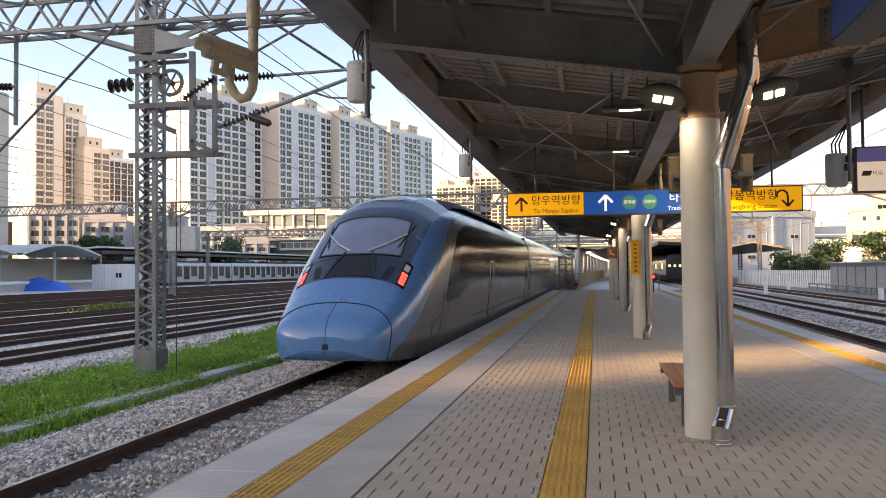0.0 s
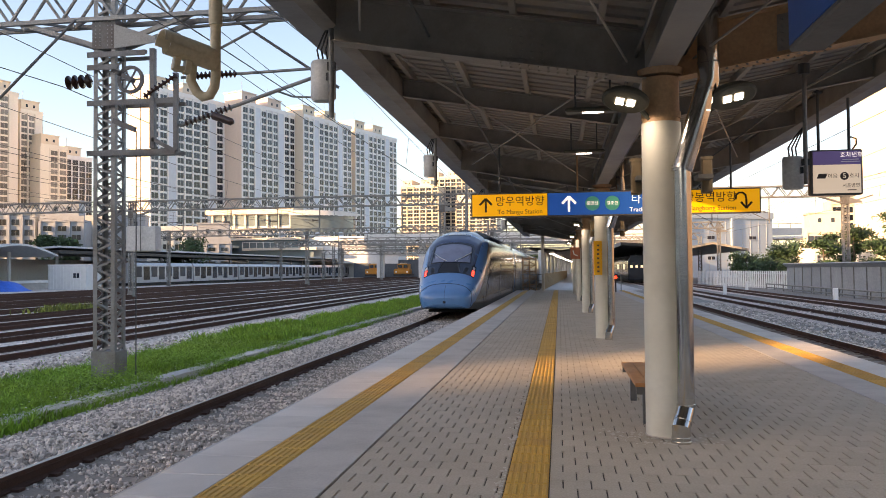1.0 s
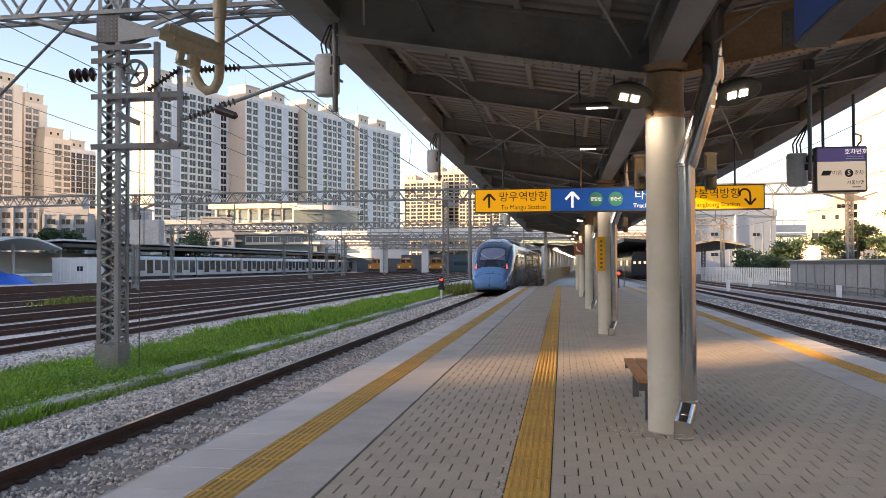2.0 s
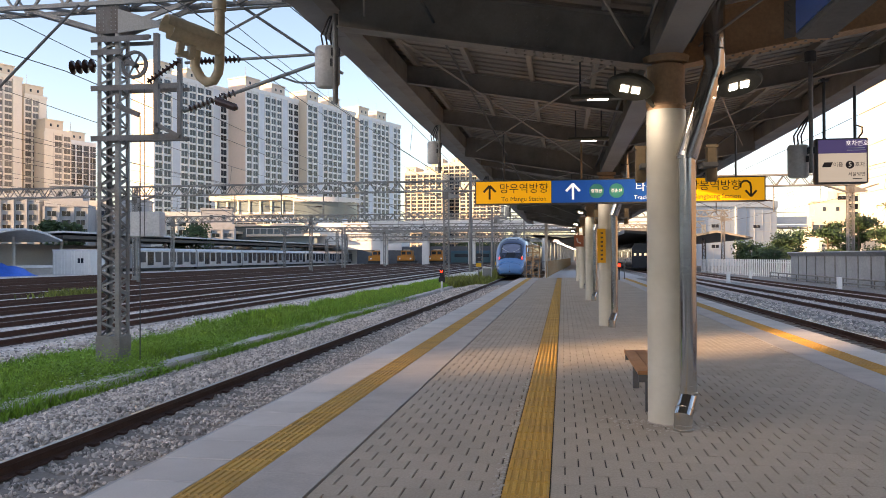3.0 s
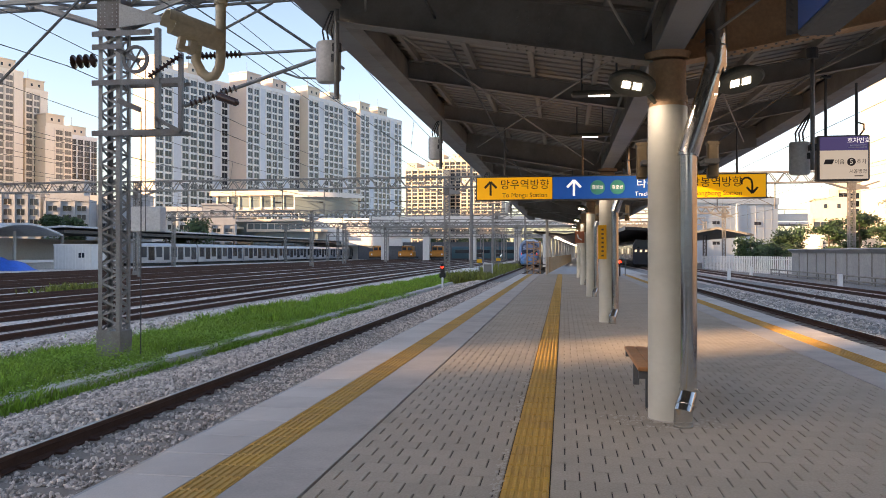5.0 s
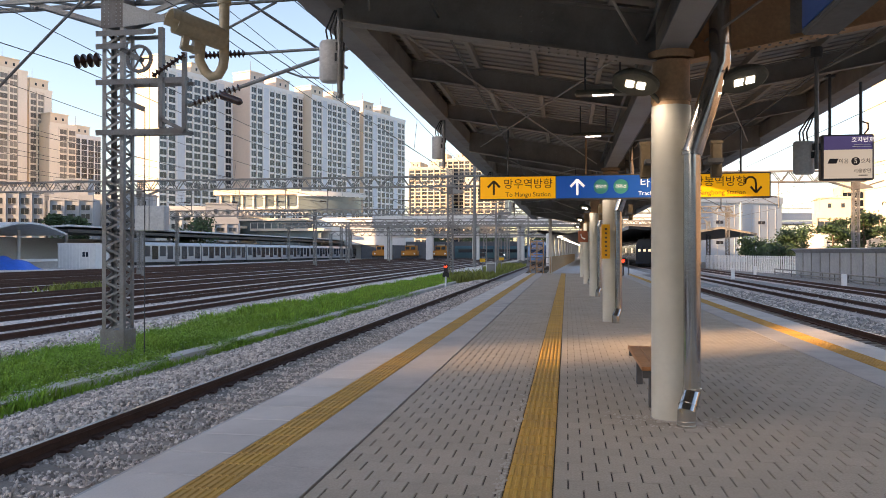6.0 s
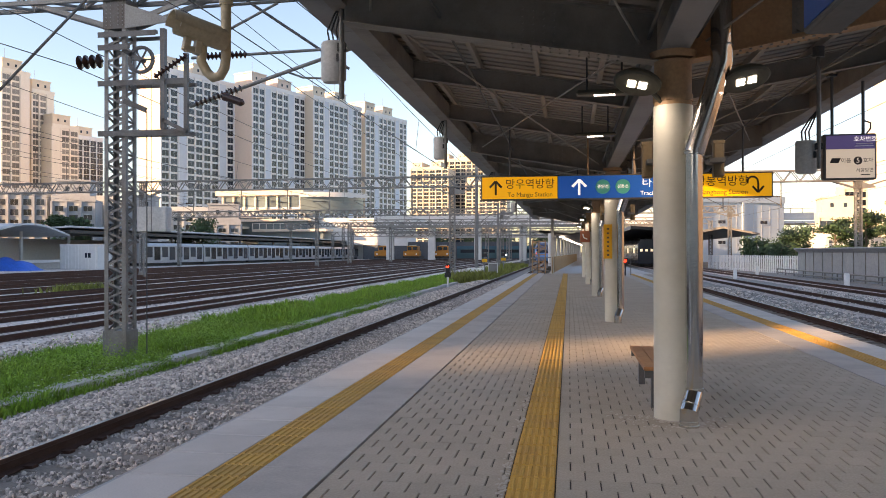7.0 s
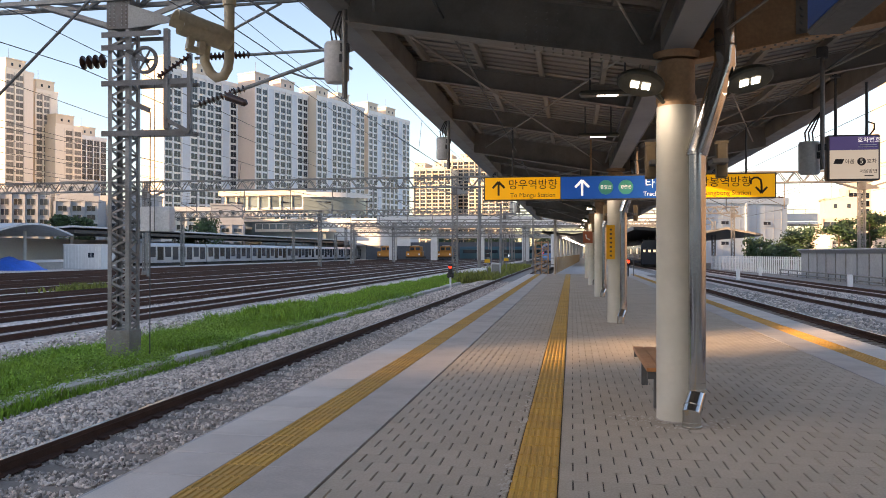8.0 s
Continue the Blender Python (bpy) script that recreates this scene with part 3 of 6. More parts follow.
LEN = 24.6
for k in range(6):
    y0 = 7.5 if k == 0 else k * LEN + 0.35
    y1 = (k + 1) * LEN
    ring = [skin(9.0, -1 + 2 * j / N) for j in range(N + 1)]
    g = Geo().sheet([[(p.x, y, p.z) for p in ring] for y in (y0, y1)])
    for i in range(len(g.f)):
        u = abs(-1 + 2 * (i % N + 0.5) / N)
        g.m[i] = 0 if u < 0.34 else 1
    for y in (y0, y1):
        g.add([(p.x, y, p.z) for p in ring], [tuple(range(N + 1))])
    car = part("car_body", g, [TBLUE, TSILVER], train, "silver car body with blue roof", smooth=50)
    if k < 5:
        part("gangway", Geo().box(-1.35, 1.35, y1 - 0.05, y1 + 0.4, 0.5, 3.5), SEAM, train, "black rubber gangway")
    for sg in (-1, 1):
        def side_quad(ya, yb, za, zb, off=0.006):
            def at(z):
                kk = max(0.0, (2.32 - z) / 2.08)
                return sg * (1.56 * (1 - 0.10 * kk ** 2.2) + off)
            zs = [za + (zb - za) * q / 4 for q in range(5)]
            return Geo().sheet([[(at(z), y, z) for z in zs] for y in (ya, yb)])
        part("window_band", Geo().sheet([[(q.x, y, q.z) for q in (skin(9.0, sg * (0.43 + 0.30 * j / 8), 0.007) for j in range(9))] for y in (y0 + (0.02 if k == 0 else 0.6), y1 - 0.5)]), TGLASS, car, "dark glazed window band", smooth=50)
        for yd in (y0 + 0.5 if k else y0 + 3.0, y1 - 1.6):
            d = part("side_door", side_quad(yd, yd + 1.1, 0.62, 2.28, 0.009), TSILVER, car, "silver sliding door")
            part("door_window", side_quad(yd + 0.3, yd + 0.8, 1.45, 2.2, 0.016), TGLASS, d)
            for yy in (yd, yd + 1.1):
                part("door_gap", Geo().tube([(sg * 1.47, yy, 0.62), (sg * 1.575, yy, 2.28)], 0.012, 4), SEAM, d)
        part("skirt_line", Geo().tube([(sg * 1.49, y0, 0.78), (sg * 1.49, y1, 0.78)], 0.01, 4), SEAM, car)
    for yb in (y0 + (-3.0 if k == 0 else 2.2), y1 - 4.2):
        for yw in (yb, yb + 2.5):
            part("wheelset", Geo().tube([(-0.82, yw, 0.43), (-0.70, yw, 0.43)], 0.43, 20).tube([(0.70, yw, 0.43), (0.82, yw, 0.43)], 0.43, 20).tube([(-0.8, yw, 0.43), (0.8, yw, 0.43)], 0.09, 10), TUNDER, train, smooth=40)
        part("bogie_frame", Geo().box(-1.2, -0.95, yb - 0.4, yb + 2.9, 0.3, 0.62).box(0.95, 1.2, yb - 0.4, yb + 2.9, 0.3, 0.62).box(-1.1, 1.1, yb + 0.9, yb + 1.6, 0.35, 0.6), TUNDER, train, bevel=0.03)
    part("car_underframe", Geo().box(-1.25, 1.25, max(y0, 24.5), y1, 0.14, 0.34), TUNDER, train)
    for f in (0.3, 0.62):
        part("roof_unit", Geo().box(-0.9, 0.9, y0 + (y1 - y0) * f, y0 + (y1 - y0) * f + 4.5, 3.66, 3.84), TUNDER, car, "grey roof equipment", bevel=0.05)

# ---- apartment blocks ----
WALL_W = surface("apartment_wall", (0.80, 0.80, 0.80), 0.8, dirt=(0.72, 0.72, 0.73), coarse=0.06, fine=1.2, bump=0, grain=0.04, worldly=True)
WALL_Y = surface("sunny_cream_wall", (0.62, 0.545, 0.44), 0.8, dirt=(0.56, 0.48, 0.38), coarse=0.06, fine=1.2, bump=0, grain=0.05, worldly=True)
WALL_C = surface("apartment_gable", (0.70, 0.61, 0.50), 0.8, dirt=(0.64, 0.55, 0.44), coarse=0.06, fine=1.2, bump=0, grain=0.04, worldly=True)
WALL_K = surface("apartment_pink_gable", (0.70, 0.58, 0.50), 0.8, dirt=(0.62, 0.51, 0.44), coarse=0.06, fine=1.2, bump=0, grain=0.04, worldly=True)
# the houses' grey-blue shade is put into this wall colour
WALL_T = surface("shaded_town_wall", (0.40, 0.42, 0.45), 0.8, coarse=0.2, fine=2, bump=0, grain=0.08, worldly=True)
WALL_E = surface("apartment_beige", (0.79, 0.73, 0.65), 0.8, dirt=(0.71, 0.65, 0.57), coarse=0.06, fine=1.2, bump=0, grain=0.04, worldly=True)
WALL_B = surface("apartment_blue", (0.66, 0.71, 0.78), 0.8, coarse=0.06, fine=1.2, bump=0, grain=0.04, worldly=True)
WALL_G = surface("house_wall", (0.60, 0.56, 0.50), 0.8, coarse=0.2, fine=2, bump=0, grain=0.08, worldly=True)
WALL_P = surface("pale_wall", (0.66, 0.66, 0.64), 0.7, dirt=(0.5, 0.5, 0.48), coarse=0.15, fine=2, bump=0, grain=0.06, worldly=True)
BRICKR = surface("red_brick_wall", (0.17, 0.07, 0.05), 0.8, coarse=0.2, fine=3, bump=0, worldly=True)
BROWNW = surface("brown_wall", (0.16, 0.125, 0.10), 0.85, coarse=0.1, fine=1.0, bump=0, worldly=True)
PANE = surface("window_pane", (0.022, 0.03, 0.042), 0.22, bump=0, grain=0.1, vary=0.85, amount=0.2)
PANE_T = surface("tinted_pane", (0.17, 0.16, 0.15), 0.3, bump=0, grain=0.1, vary=0.6, amount=0.3)
# blue of shade and mirrored sky put into the panels' even colour
PANEL = surface("shaded_sky_panel", (0.46, 0.54, 0.60), 0.35, dirt=(0.40, 0.48, 0.54), coarse=0.15, fine=2, bump=0, grain=0.04, worldly=True)
PANE_S = surface("shop_glass", (0.16, 0.20, 0.21), 0.1, bump=0, grain=0.1, vary=0.3, amount=0.2)
HEDGE = 21.0


def window_mesh(w, h, frame_mat, pane=None):
    """A window that stands out of a wall facing -y: frame, two panes and a sill."""
    g = Geo()
    g.box(-w / 2, w / 2, -0.10, 0, 0, h, 1)
    g.box(-w / 2 - 0.08, w / 2 + 0.08, -0.16, -0.02, -0.12, 0.02, 0)
    g.box(-0.03, 0.03, -0.13, -0.02, 0, h, 0)
    return g.mesh("window", [frame_mat, pane or PANE])


def block(x, y, L, G, H, label, floors=25, group="apartment towers", bay=4.1, turn=HEDGE, wall=None, gable=None, plan="", roof=True, name="apartment_building", rooms=True, pane=1.0, glass=None):
    """A tower whose front corner stands at x, y; its front runs L metres away from there and its end wall G metres to the left.
    plan names the bays along the front: W a column of windows, B a blank band, G a glazed column."""
    wall, gable = wall or WALL_W, gable or WALL_C
    b = thing(name, (x, y, -0.9), label, "building", group, rz=90 - turn)
    H += 0.9
    part("wall", Geo().box(0.15, L, 0.15, G, 0, H), wall, b)
    part("end_wall", Geo().box(-0.05, 0.15, 0.0, G + 0.2, 0, H + 1.0), gable, b, "cream end wall")
    part("parapet", Geo().box(0.15, L + 0.2, -0.15, 0.4, H - 0.6, H + 1.0), wall, b)
    if roof:
        for k in range(max(1, int(L / 16))):
            x0 = 1.0 + 16 * k
            r = part("stair_head", Geo().box(x0, x0 + 8.5, 1.2, G - 1.0, H, H + 5.0), gable, b, "cream roof house")
            part("roof_slab", Geo().box(x0 - 0.3, x0 + 8.8, 0.9, G - 0.7, H + 5.0, H + 5.5), gable, r)
            for q in (2.2, 5.6):
                part("roof_window", Geo().box(x0 + q, x0 + q + 0.9, 1.12, 1.2, H + 2.4, H + 3.6), PANE, r)
            part("aerial", Geo().tube([(x0 + 2, 3, H + 5.4), (x0 + 2, 3, H + 10)], 0.07, 4), GALV_D, r)
    plan = plan or "W" * max(2, int(L / bay))
    nb = len(plan)
    bw = L / nb
    fh = (H - 5) / floors
    wide = window_mesh(bw * 0.74 * pane, fh * 0.74 * pane, wall, glass)
    full = window_mesh(bw * 0.94, fh * 0.90, wall)
    for i, kind in enumerate(plan):
        xw = (i + 0.5) * bw
        part("pier", Geo().box(xw - bw * 0.5 - 0.3, xw - bw * 0.5 + 0.3, -0.30, 0.15, 0, H - 0.5), wall, b)
        if kind == "B":
            part("blank_band", Geo().box(xw - bw * 0.5 + 0.3, xw + bw * 0.5 - 0.3, -0.12, 0.15, 0, H - 0.5), WALL_B if wall is WALL_W else wall, b, "plain painted band")
            continue
        for k in range(floors):
            part("window", full if kind == "G" else wide, None, b, at=(xw, 0.15, 4.2 + k * fh))
    if rooms:
        ew = window_mesh(1.3, 1.2, gable)
        for k in range(0, floors, 1):
            if G > 8 and L < 20:
                o = part("window", ew, None, b)
                o.matrix_basis = pose(-0.05, G * 0.5, 4.4 + k * fh, 0, 0, -90)
    return b


block(-154.2, 278.7, 42.4, 12.3, 72.3, "tall white apartment block with a sunlit cream end wall", floors=23, plan="WWBWWWWBWW")
block(-130.8, 310.9, 33.7, 12.0, 72.3, "tall white apartment block with pale pink end wall", floors=23, plan="WWBWWWBWW", gable=WALL_K)
block(-114.2, 341.0, 36.8, 12.0, 72.0, "tall white apartment block in a stepped row", floors=23, plan="WWBWWWWBWW")
block(-99.9, 378.8, 37.9, 12.0, 71.6, "tall white apartment block at the row's end", floors=23, plan="WWBWWWWBWW")
block(-236, 296, 12.5, 12, 78.9, "beige apartment tower above the sidings", wall=WALL_E, floors=26, plan="WWB", rooms=False, glass=PANE_T)
block(-233.3, 311.3, 10.5, 12, 73.0, "beige apartment tower with roof house", wall=WALL_E, floors=24, plan="WWB", rooms=False, glass=PANE_T)
block(-224.5, 312.7, 13.0, 12, 57.6, "lower beige apartment tower", wall=WALL_E, floors=19, plan="BWW", rooms=False, glass=PANE_T)
block(-235.9, 346.3, 15.0, 12, 57.8, "glazed blue-grey apartment tower", wall=WALL_W, floors=19, plan="GGGG", rooms=False)
block(-129.6, 637.4, 32, 26, 70.5, "far sunlit cream apartment tower", wall=WALL_Y, gable=WALL_Y, floors=22, bay=5, turn=95)
block(-112, 669.9, 40, 20, 81.0, "far sunlit cream apartment tower, the taller one", wall=WALL_Y, gable=WALL_Y, floors=24, bay=5, turn=95)
block(-84, 640, 34, 20, 58.0, "far sunlit cream apartment slab", wall=WALL_Y, gable=WALL_Y, floors=18, bay=5, turn=95)
# low town houses in front of the towers
for i, (x, y, L, G, H, w, fl) in enumerate(((-161, 166, 15, 9, 15, BRICKR, 4), (-152, 188, 13, 10, 18, WALL_T, 5), (-138, 192, 11, 9, 16, WALL_T, 5), (-139, 205, 11, 9, 17, WALL_P, 5), (-126, 205, 11, 9, 12.5, WALL_T, 4), (-114, 205, 13, 9, 13.5, WALL_P, 4), (-102, 208, 10, 9, 10, WALL_T, 3))):
    block(x, y, L, G, H, ("red brick", "grey rendered", "beige rendered", "white rendered", "grey concrete", "pale tiled", "low grey")[i] + " town house beyond the sidings", floors=fl, group="town houses", bay=3.0, turn=70, wall=w, gable=w, roof=(i % 2 == 0), name="town_house", rooms=False, pane=0.78)
# the east side
wb = block(29.9, 187.3, 24, 16, 13.6, "pale blue-grey panelled office block with few windows", floors=2, group="buildings east of the line", bay=12, turn=62, wall=PANEL, gable=WALL_P, roof=False, name="office_building", rooms=False, pane=0.22)
for i in range(10):
    part("panel_joint", Geo().box(i * 2.4 + 0.6, i * 2.4 + 0.66, 0.10, 0.16, 0, 14.4), GREYBOX, wb)
for i in range(6):
    part("panel_joint", Geo().box(0.15, 24, 0.10, 0.16, 2.2 * i + 1.5, 2.2 * i + 1.56), GREYBOX, wb)
block(87.0, 268.0, 13.5, 14, 22.0, "sunlit cream housing block behind pines", floors=7, group="buildings east of the line", bay=3.2, turn=98, gable=WALL_Y, wall=WALL_Y)
block(69.0, 233.2, 8.5, 12, 11.5, "low sunlit cream house", floors=3, group="buildings east of the line", bay=3.2, turn=98, gable=WALL_Y, wall=WALL_Y, name="town_house")
block(52.5, 172.0, 9.0, 8, 4.5, "low white shed behind the noise wall", floors=1, group="buildings east of the line", bay=3.2, turn=80, wall=WALL_P, roof=False, name="shed")
block(84.5, 214.5, 30, 14, 44, "pale apartment tower at the yard's east side", floors=15, group="buildings east of the line", bay=3.4, turn=72, gable=WALL_Y, wall=WALL_Y)
# wall added out of sight west of the line to shade the yard
shade = thing("row_of_buildings", (-150, 0, -0.9), "plain unseen wall added west of the yard as sun blocker", "building", kind="structure")
# the lower stretch lets a band of sun onto the platform
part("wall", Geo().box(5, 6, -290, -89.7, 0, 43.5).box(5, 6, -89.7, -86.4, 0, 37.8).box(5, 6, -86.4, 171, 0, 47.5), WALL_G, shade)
# unseen brown wall added for the train's flank to reflect
east = thing("row_of_buildings", (95, 0, -0.9), "plain unseen wall added east of the yard for reflections", "building", kind="structure")
part("wall", Geo().box(-5, 5, -90, 190, 0, 20), BROWNW, east)
# unseen wall added to close the south side
south = thing("row_of_buildings", (0, -90, -0.9), "plain unseen wall added south of the yard", "building", kind="structure")
part("wall", Geo().box(-140, 90, -5, 5, 0, 15), WALL_G, south)

# ---- overhead line gantries ----


def lattice(g, a, b, w, h, step, r=0.035, up=(0, 0, 1)):
    """A four-chord lattice girder from a to b, w wide and h deep."""
    a, b = Vector(a), Vector(b)
    d = (b - a)
    n = max(2, round(d.length / step))
    d.normalize()
    u = Vector(up)
    s = d.cross(u).normalized()
    cor = [s * (w / 2 * i) + u * (h / 2 * j) for i, j in ((-1, -1), (1, -1), (1, 1), (-1, 1))]
    for c in cor:
        g.slab(a + c, b + c, r * 2, r * 2)
    L = (b - a).length
    for k in range(n):
        p, q, m = a + d * (L * k / n), a + d * (L * (k + 1) / n), a + d * (L * (k + 0.5) / n)
        for c0, c1 in ((cor[0], cor[3]), (cor[1], cor[2]), (cor[0], cor[1]), (cor[3], cor[2])):
            g.slab(p + c0, m + c1, r * 1.1, r * 1.1)
            g.slab(m + c1, q + c0, r * 1.1, r * 1.1)
    return g


def lattice_mast(parent, x, y, top, w=0.5, d=0.42, mat=None):
    mat = mat or GALV
    g = Geo()
    z0, z1 = -0.2, top
    for i in (-1, 1):
        for j in (-1, 1):
            cx, cy = x + i * w / 2, y + j * d / 2
            g.box(cx - 0.045 * (i > 0) * 2, cx + 0.045 * (i < 0) * 2, cy - 0.006, cy + 0.006, z0, z1)
            g.box(cx - 0.006, cx + 0.006, cy - 0.045 * (j > 0) * 2, cy + 0.045 * (j < 0) * 2, z0, z1)
    n = int((z1 - z0) / 0.36)
    for k in range(n):
        za, zb, zc = z0 + (z1 - z0) * k / n, z0 + (z1 - z0) * (k + 1) / n, z0 + (z1 - z0) * (k + 0.5) / n
        for j in (-1, 1):
            fy = y + j * (d / 2 - 0.012)
            g.slab((x - w / 2 + 0.03, fy, za), (x + w / 2 - 0.03, fy, zc), 0.012, 0.05)
            g.slab((x + w / 2 - 0.03, fy, zc), (x - w / 2 + 0.03, fy, zb), 0.012, 0.05)
            fx = x + j * (w / 2 - 0.012)
            g.slab((fx, y - d / 2 + 0.03, za), (fx, y + d / 2 - 0.03, zc), 0.012, 0.05)
            g.slab((fx, y + d / 2 - 0.03, zc), (fx, y - d / 2 + 0.03, zb), 0.012, 0.05)
    m = part("mast", g, mat, parent, "latticed grey steel mast")
    part("mast_foot", Geo().box(x - w / 2 - 0.03, x + w / 2 + 0.03, y - d / 2 - 0.03, y + d / 2 + 0.03, -1.0, -0.15), GALV, m, "riveted plate foot", bevel=0.008)
    rv = Geo()
    for k in range(9):
        for i in (-1, 1):
            for q in (x + i * (w / 2 - 0.04), x + i * (w / 2 - 0.1)):
                rv.tube([(q, y - d / 2 - 0.045, -0.92 + k * 0.085), (q, y - d / 2 - 0.028, -0.92 + k * 0.085)], 0.014, 6)
    for k in range(7):
        for q in (x - w / 2 + 0.06, x - w / 2 + 0.16, x + w / 2 - 0.16, x + w / 2 - 0.06):
            rv.tube([(q, y - d / 2 - 0.04, 6.5 + k * 0.085), (q, y - d / 2 - 0.024, 6.5 + k * 0.085)], 0.015, 6)
    part("rivets", rv, GALV, m)["kind"] = "stuff"
    part("mast_head", Geo().box(x - w / 2 - 0.025, x + w / 2 + 0.025, y - d / 2 - 0.025, y + d / 2 + 0.025, 6.42, 7.08), GALV_A, m, "riveted plate box at the mast head")
    return m


def insulator(g, a, b, discs, r, core=0.03):
    a, b = Vector(a), Vector(b)
    g.tube([a, b], core, 8)
    for k in range(discs):
        p, q = a.lerp(b, (k + 0.25) / discs), a.lerp(b, (k + 0.8) / discs)
        g.tube([p, p.lerp(q, 0.5), q], [core, r, core * 1.3], 14)
    return g


GANTRY_Y = [15.9, 65.5, 115.0, 165.0, 215.0]
MASTS = (-9.75, -38.0, -60.5, 22.3)
for gi, gy in enumerate(GANTRY_Y):
    ga = thing("overhead_line_gantry", (0, gy, 0), "grey lattice steel gantry across the tracks", "gantry", "gantries over the yard")
    g = Geo()
    lattice(g, (-62, 0, 7.5), (23, 0, 7.5), 0.5, 0.85, 1.25, (0.045, 0.06, 0.08, 0.1, 0.1)[gi])
    part("beam", g, GALV, ga, "latticed cross beam")
    for mx in MASTS:
        if gi == 0 and mx > 0:
            mx = 24.0
        m = lattice_mast(ga, mx, 0, 7.9)
        for s in (-1, 1):
            part("knee_brace", Geo().slab((mx + s * 0.2, 0.2, 6.5), (mx + s * 2.0, 0.2, 7.08), 0.06, 0.1).slab((mx + s * 0.2, -0.2, 6.5), (mx + s * 2.0, -0.2, 7.08), 0.06, 0.1), GALV, ga)
            if s < 0:
                continue
            part("gusset_plate", Geo().add([(mx + s * 0.24, -0.24, 6.42), (mx + s * 1.2, -0.24, 6.50), (mx + s * 1.2, -0.24, 6.62), (mx + s * 0.24, -0.24, 6.95), (mx + s * 0.24, -0.21, 6.42), (mx + s * 1.2, -0.21, 6.50), (mx + s * 1.2, -0.21, 6.62), (mx + s * 0.24, -0.21, 6.95)], [(0, 1, 2, 3), (7, 6, 5, 4), (0, 4, 5, 1), (1, 5, 6, 2), (2, 6, 7, 3), (3, 7, 4, 0)]), GALV, ga)
    # drop tubes with insulators above each track
    for tx in (-14.4, -18.0, -21.7, -25.5, -29.8, -34.3, 6.7, 11.0, 15.4):
        if gi == 0 and tx > 0:
            continue
        part("drop_tube", Geo().tube([(tx + 1.2, 0, 7.1), (tx + 1.2, 0, 5.0)], 0.05, 8).tube([(tx + 1.2, 0, 5.9), (tx - 0.3, 0, 6.0)], 0.03, 6).tube([(tx + 1.2, 0, 5.2), (tx - 0.3, 0, 5.95)], 0.03, 6), GALV, ga)
        part("insulator", insulator(Geo(), (tx + 1.1, 0, 5.9), (tx + 0.5, 0, 5.94), 6, 0.09), BROWNINS, ga)

# fittings of the nearest mast
MX, MY = -9.75, 15.9
fit_bar = thing("mast_bracket", (MX, MY, 0), "grey steel cantilever bracket on the mast with brown insulators", "bracket")
for z, x1 in ((6.32, 1.0), (6.04, 0.35), (5.26, 1.75), (4.17, 1.75)):
    part("cross_arm", Geo().box(-0.36, x1, -0.30, -0.21, z - 0.05, z + 0.02).box(-0.355, x1 - 0.005, -0.303, -0.295, z - 0.1, z + 0.015), GALV_A, fit_bar)
    part("cross_arm", Geo().box(-0.3, x1 - 0.1, 0.21, 0.29, z - 0.05, z + 0.02), GALV_A, fit_bar)
part("hanger_channel", Geo().box(1.12, 1.22, -0.34, -0.22, 4.2, 6.35), GALV_A, fit_bar)
part("hanger_channel", Geo().box(1.66, 1.74, -0.34, -0.24, 4.15, 5.8), GALV_A, fit_bar)
part("foot_stay", Geo().slab((1.17, -0.3, 4.4), (1.7, -0.3, 4.12), 0.08, 0.08), GALV_A, fit_bar)
part("top_insulator", insulator(Geo(), (2.1, -0.2, 5.74), (3.0, -0.15, 5.76), 10, 0.085), BROWNINS, fit_bar, "ribbed brown insulator")
part("stay_insulator", insulator(Geo(), (1.85, -0.2, 4.72), (2.9, -0.15, 5.05), 11, 0.085), BROWNINS, fit_bar, "ribbed brown insulator")
part("side_insulator", insulator(Geo(), (1.0, -0.35, 5.3), (1.75, -0.35, 5.75), 9, 0.08), BROWNINS, fit_bar, "ribbed brown insulator")
part("tension_insulator", Geo().tube([(2.5, -0.3, 4.86), (2.55, -0.3, 4.85), (2.95, -0.3, 4.70), (3.0, -0.3, 4.68)], [0.03, 0.09, 0.08, 0.03], 12), BROWNINS, fit_bar, "smooth dark brown insulator", smooth=40)
part("top_tube", Geo().tube([(1.75, -0.15, 5.73), (6.2, 0, 5.86)], 0.032, 10), GALV, fit_bar, smooth=40)
part("stay_tube", Geo().tube([(1.74, -0.2, 4.68), (2.9, -0.15, 5.05), (5.3, 0, 5.84)], 0.04, 10), GALV, fit_bar, smooth=40)
part("steady_arm", Geo().tube([(3.8, 0, 5.4), (4.2, 0, 5.25), (5.1, 0, 5.18)], 0.022, 8), GALV, fit_bar, smooth=40)
part("upper_tube", Geo().tube([(1.7, 0.1, 6.9), (4.9, 0.1, 6.95)], 0.035, 10), GALV, fit_bar, smooth=40)
part("upper_brace", Geo().tube([(2.0, 0, 6.1), (3.6, 0.1, 6.9)], 0.03, 8), GALV, fit_bar, smooth=40)
part("upper_brace", Geo().tube([(2.9, 0.1, 6.98), (5.2, 0, 5.4)], 0.03, 8), GALV_D, fit_bar, smooth=40)
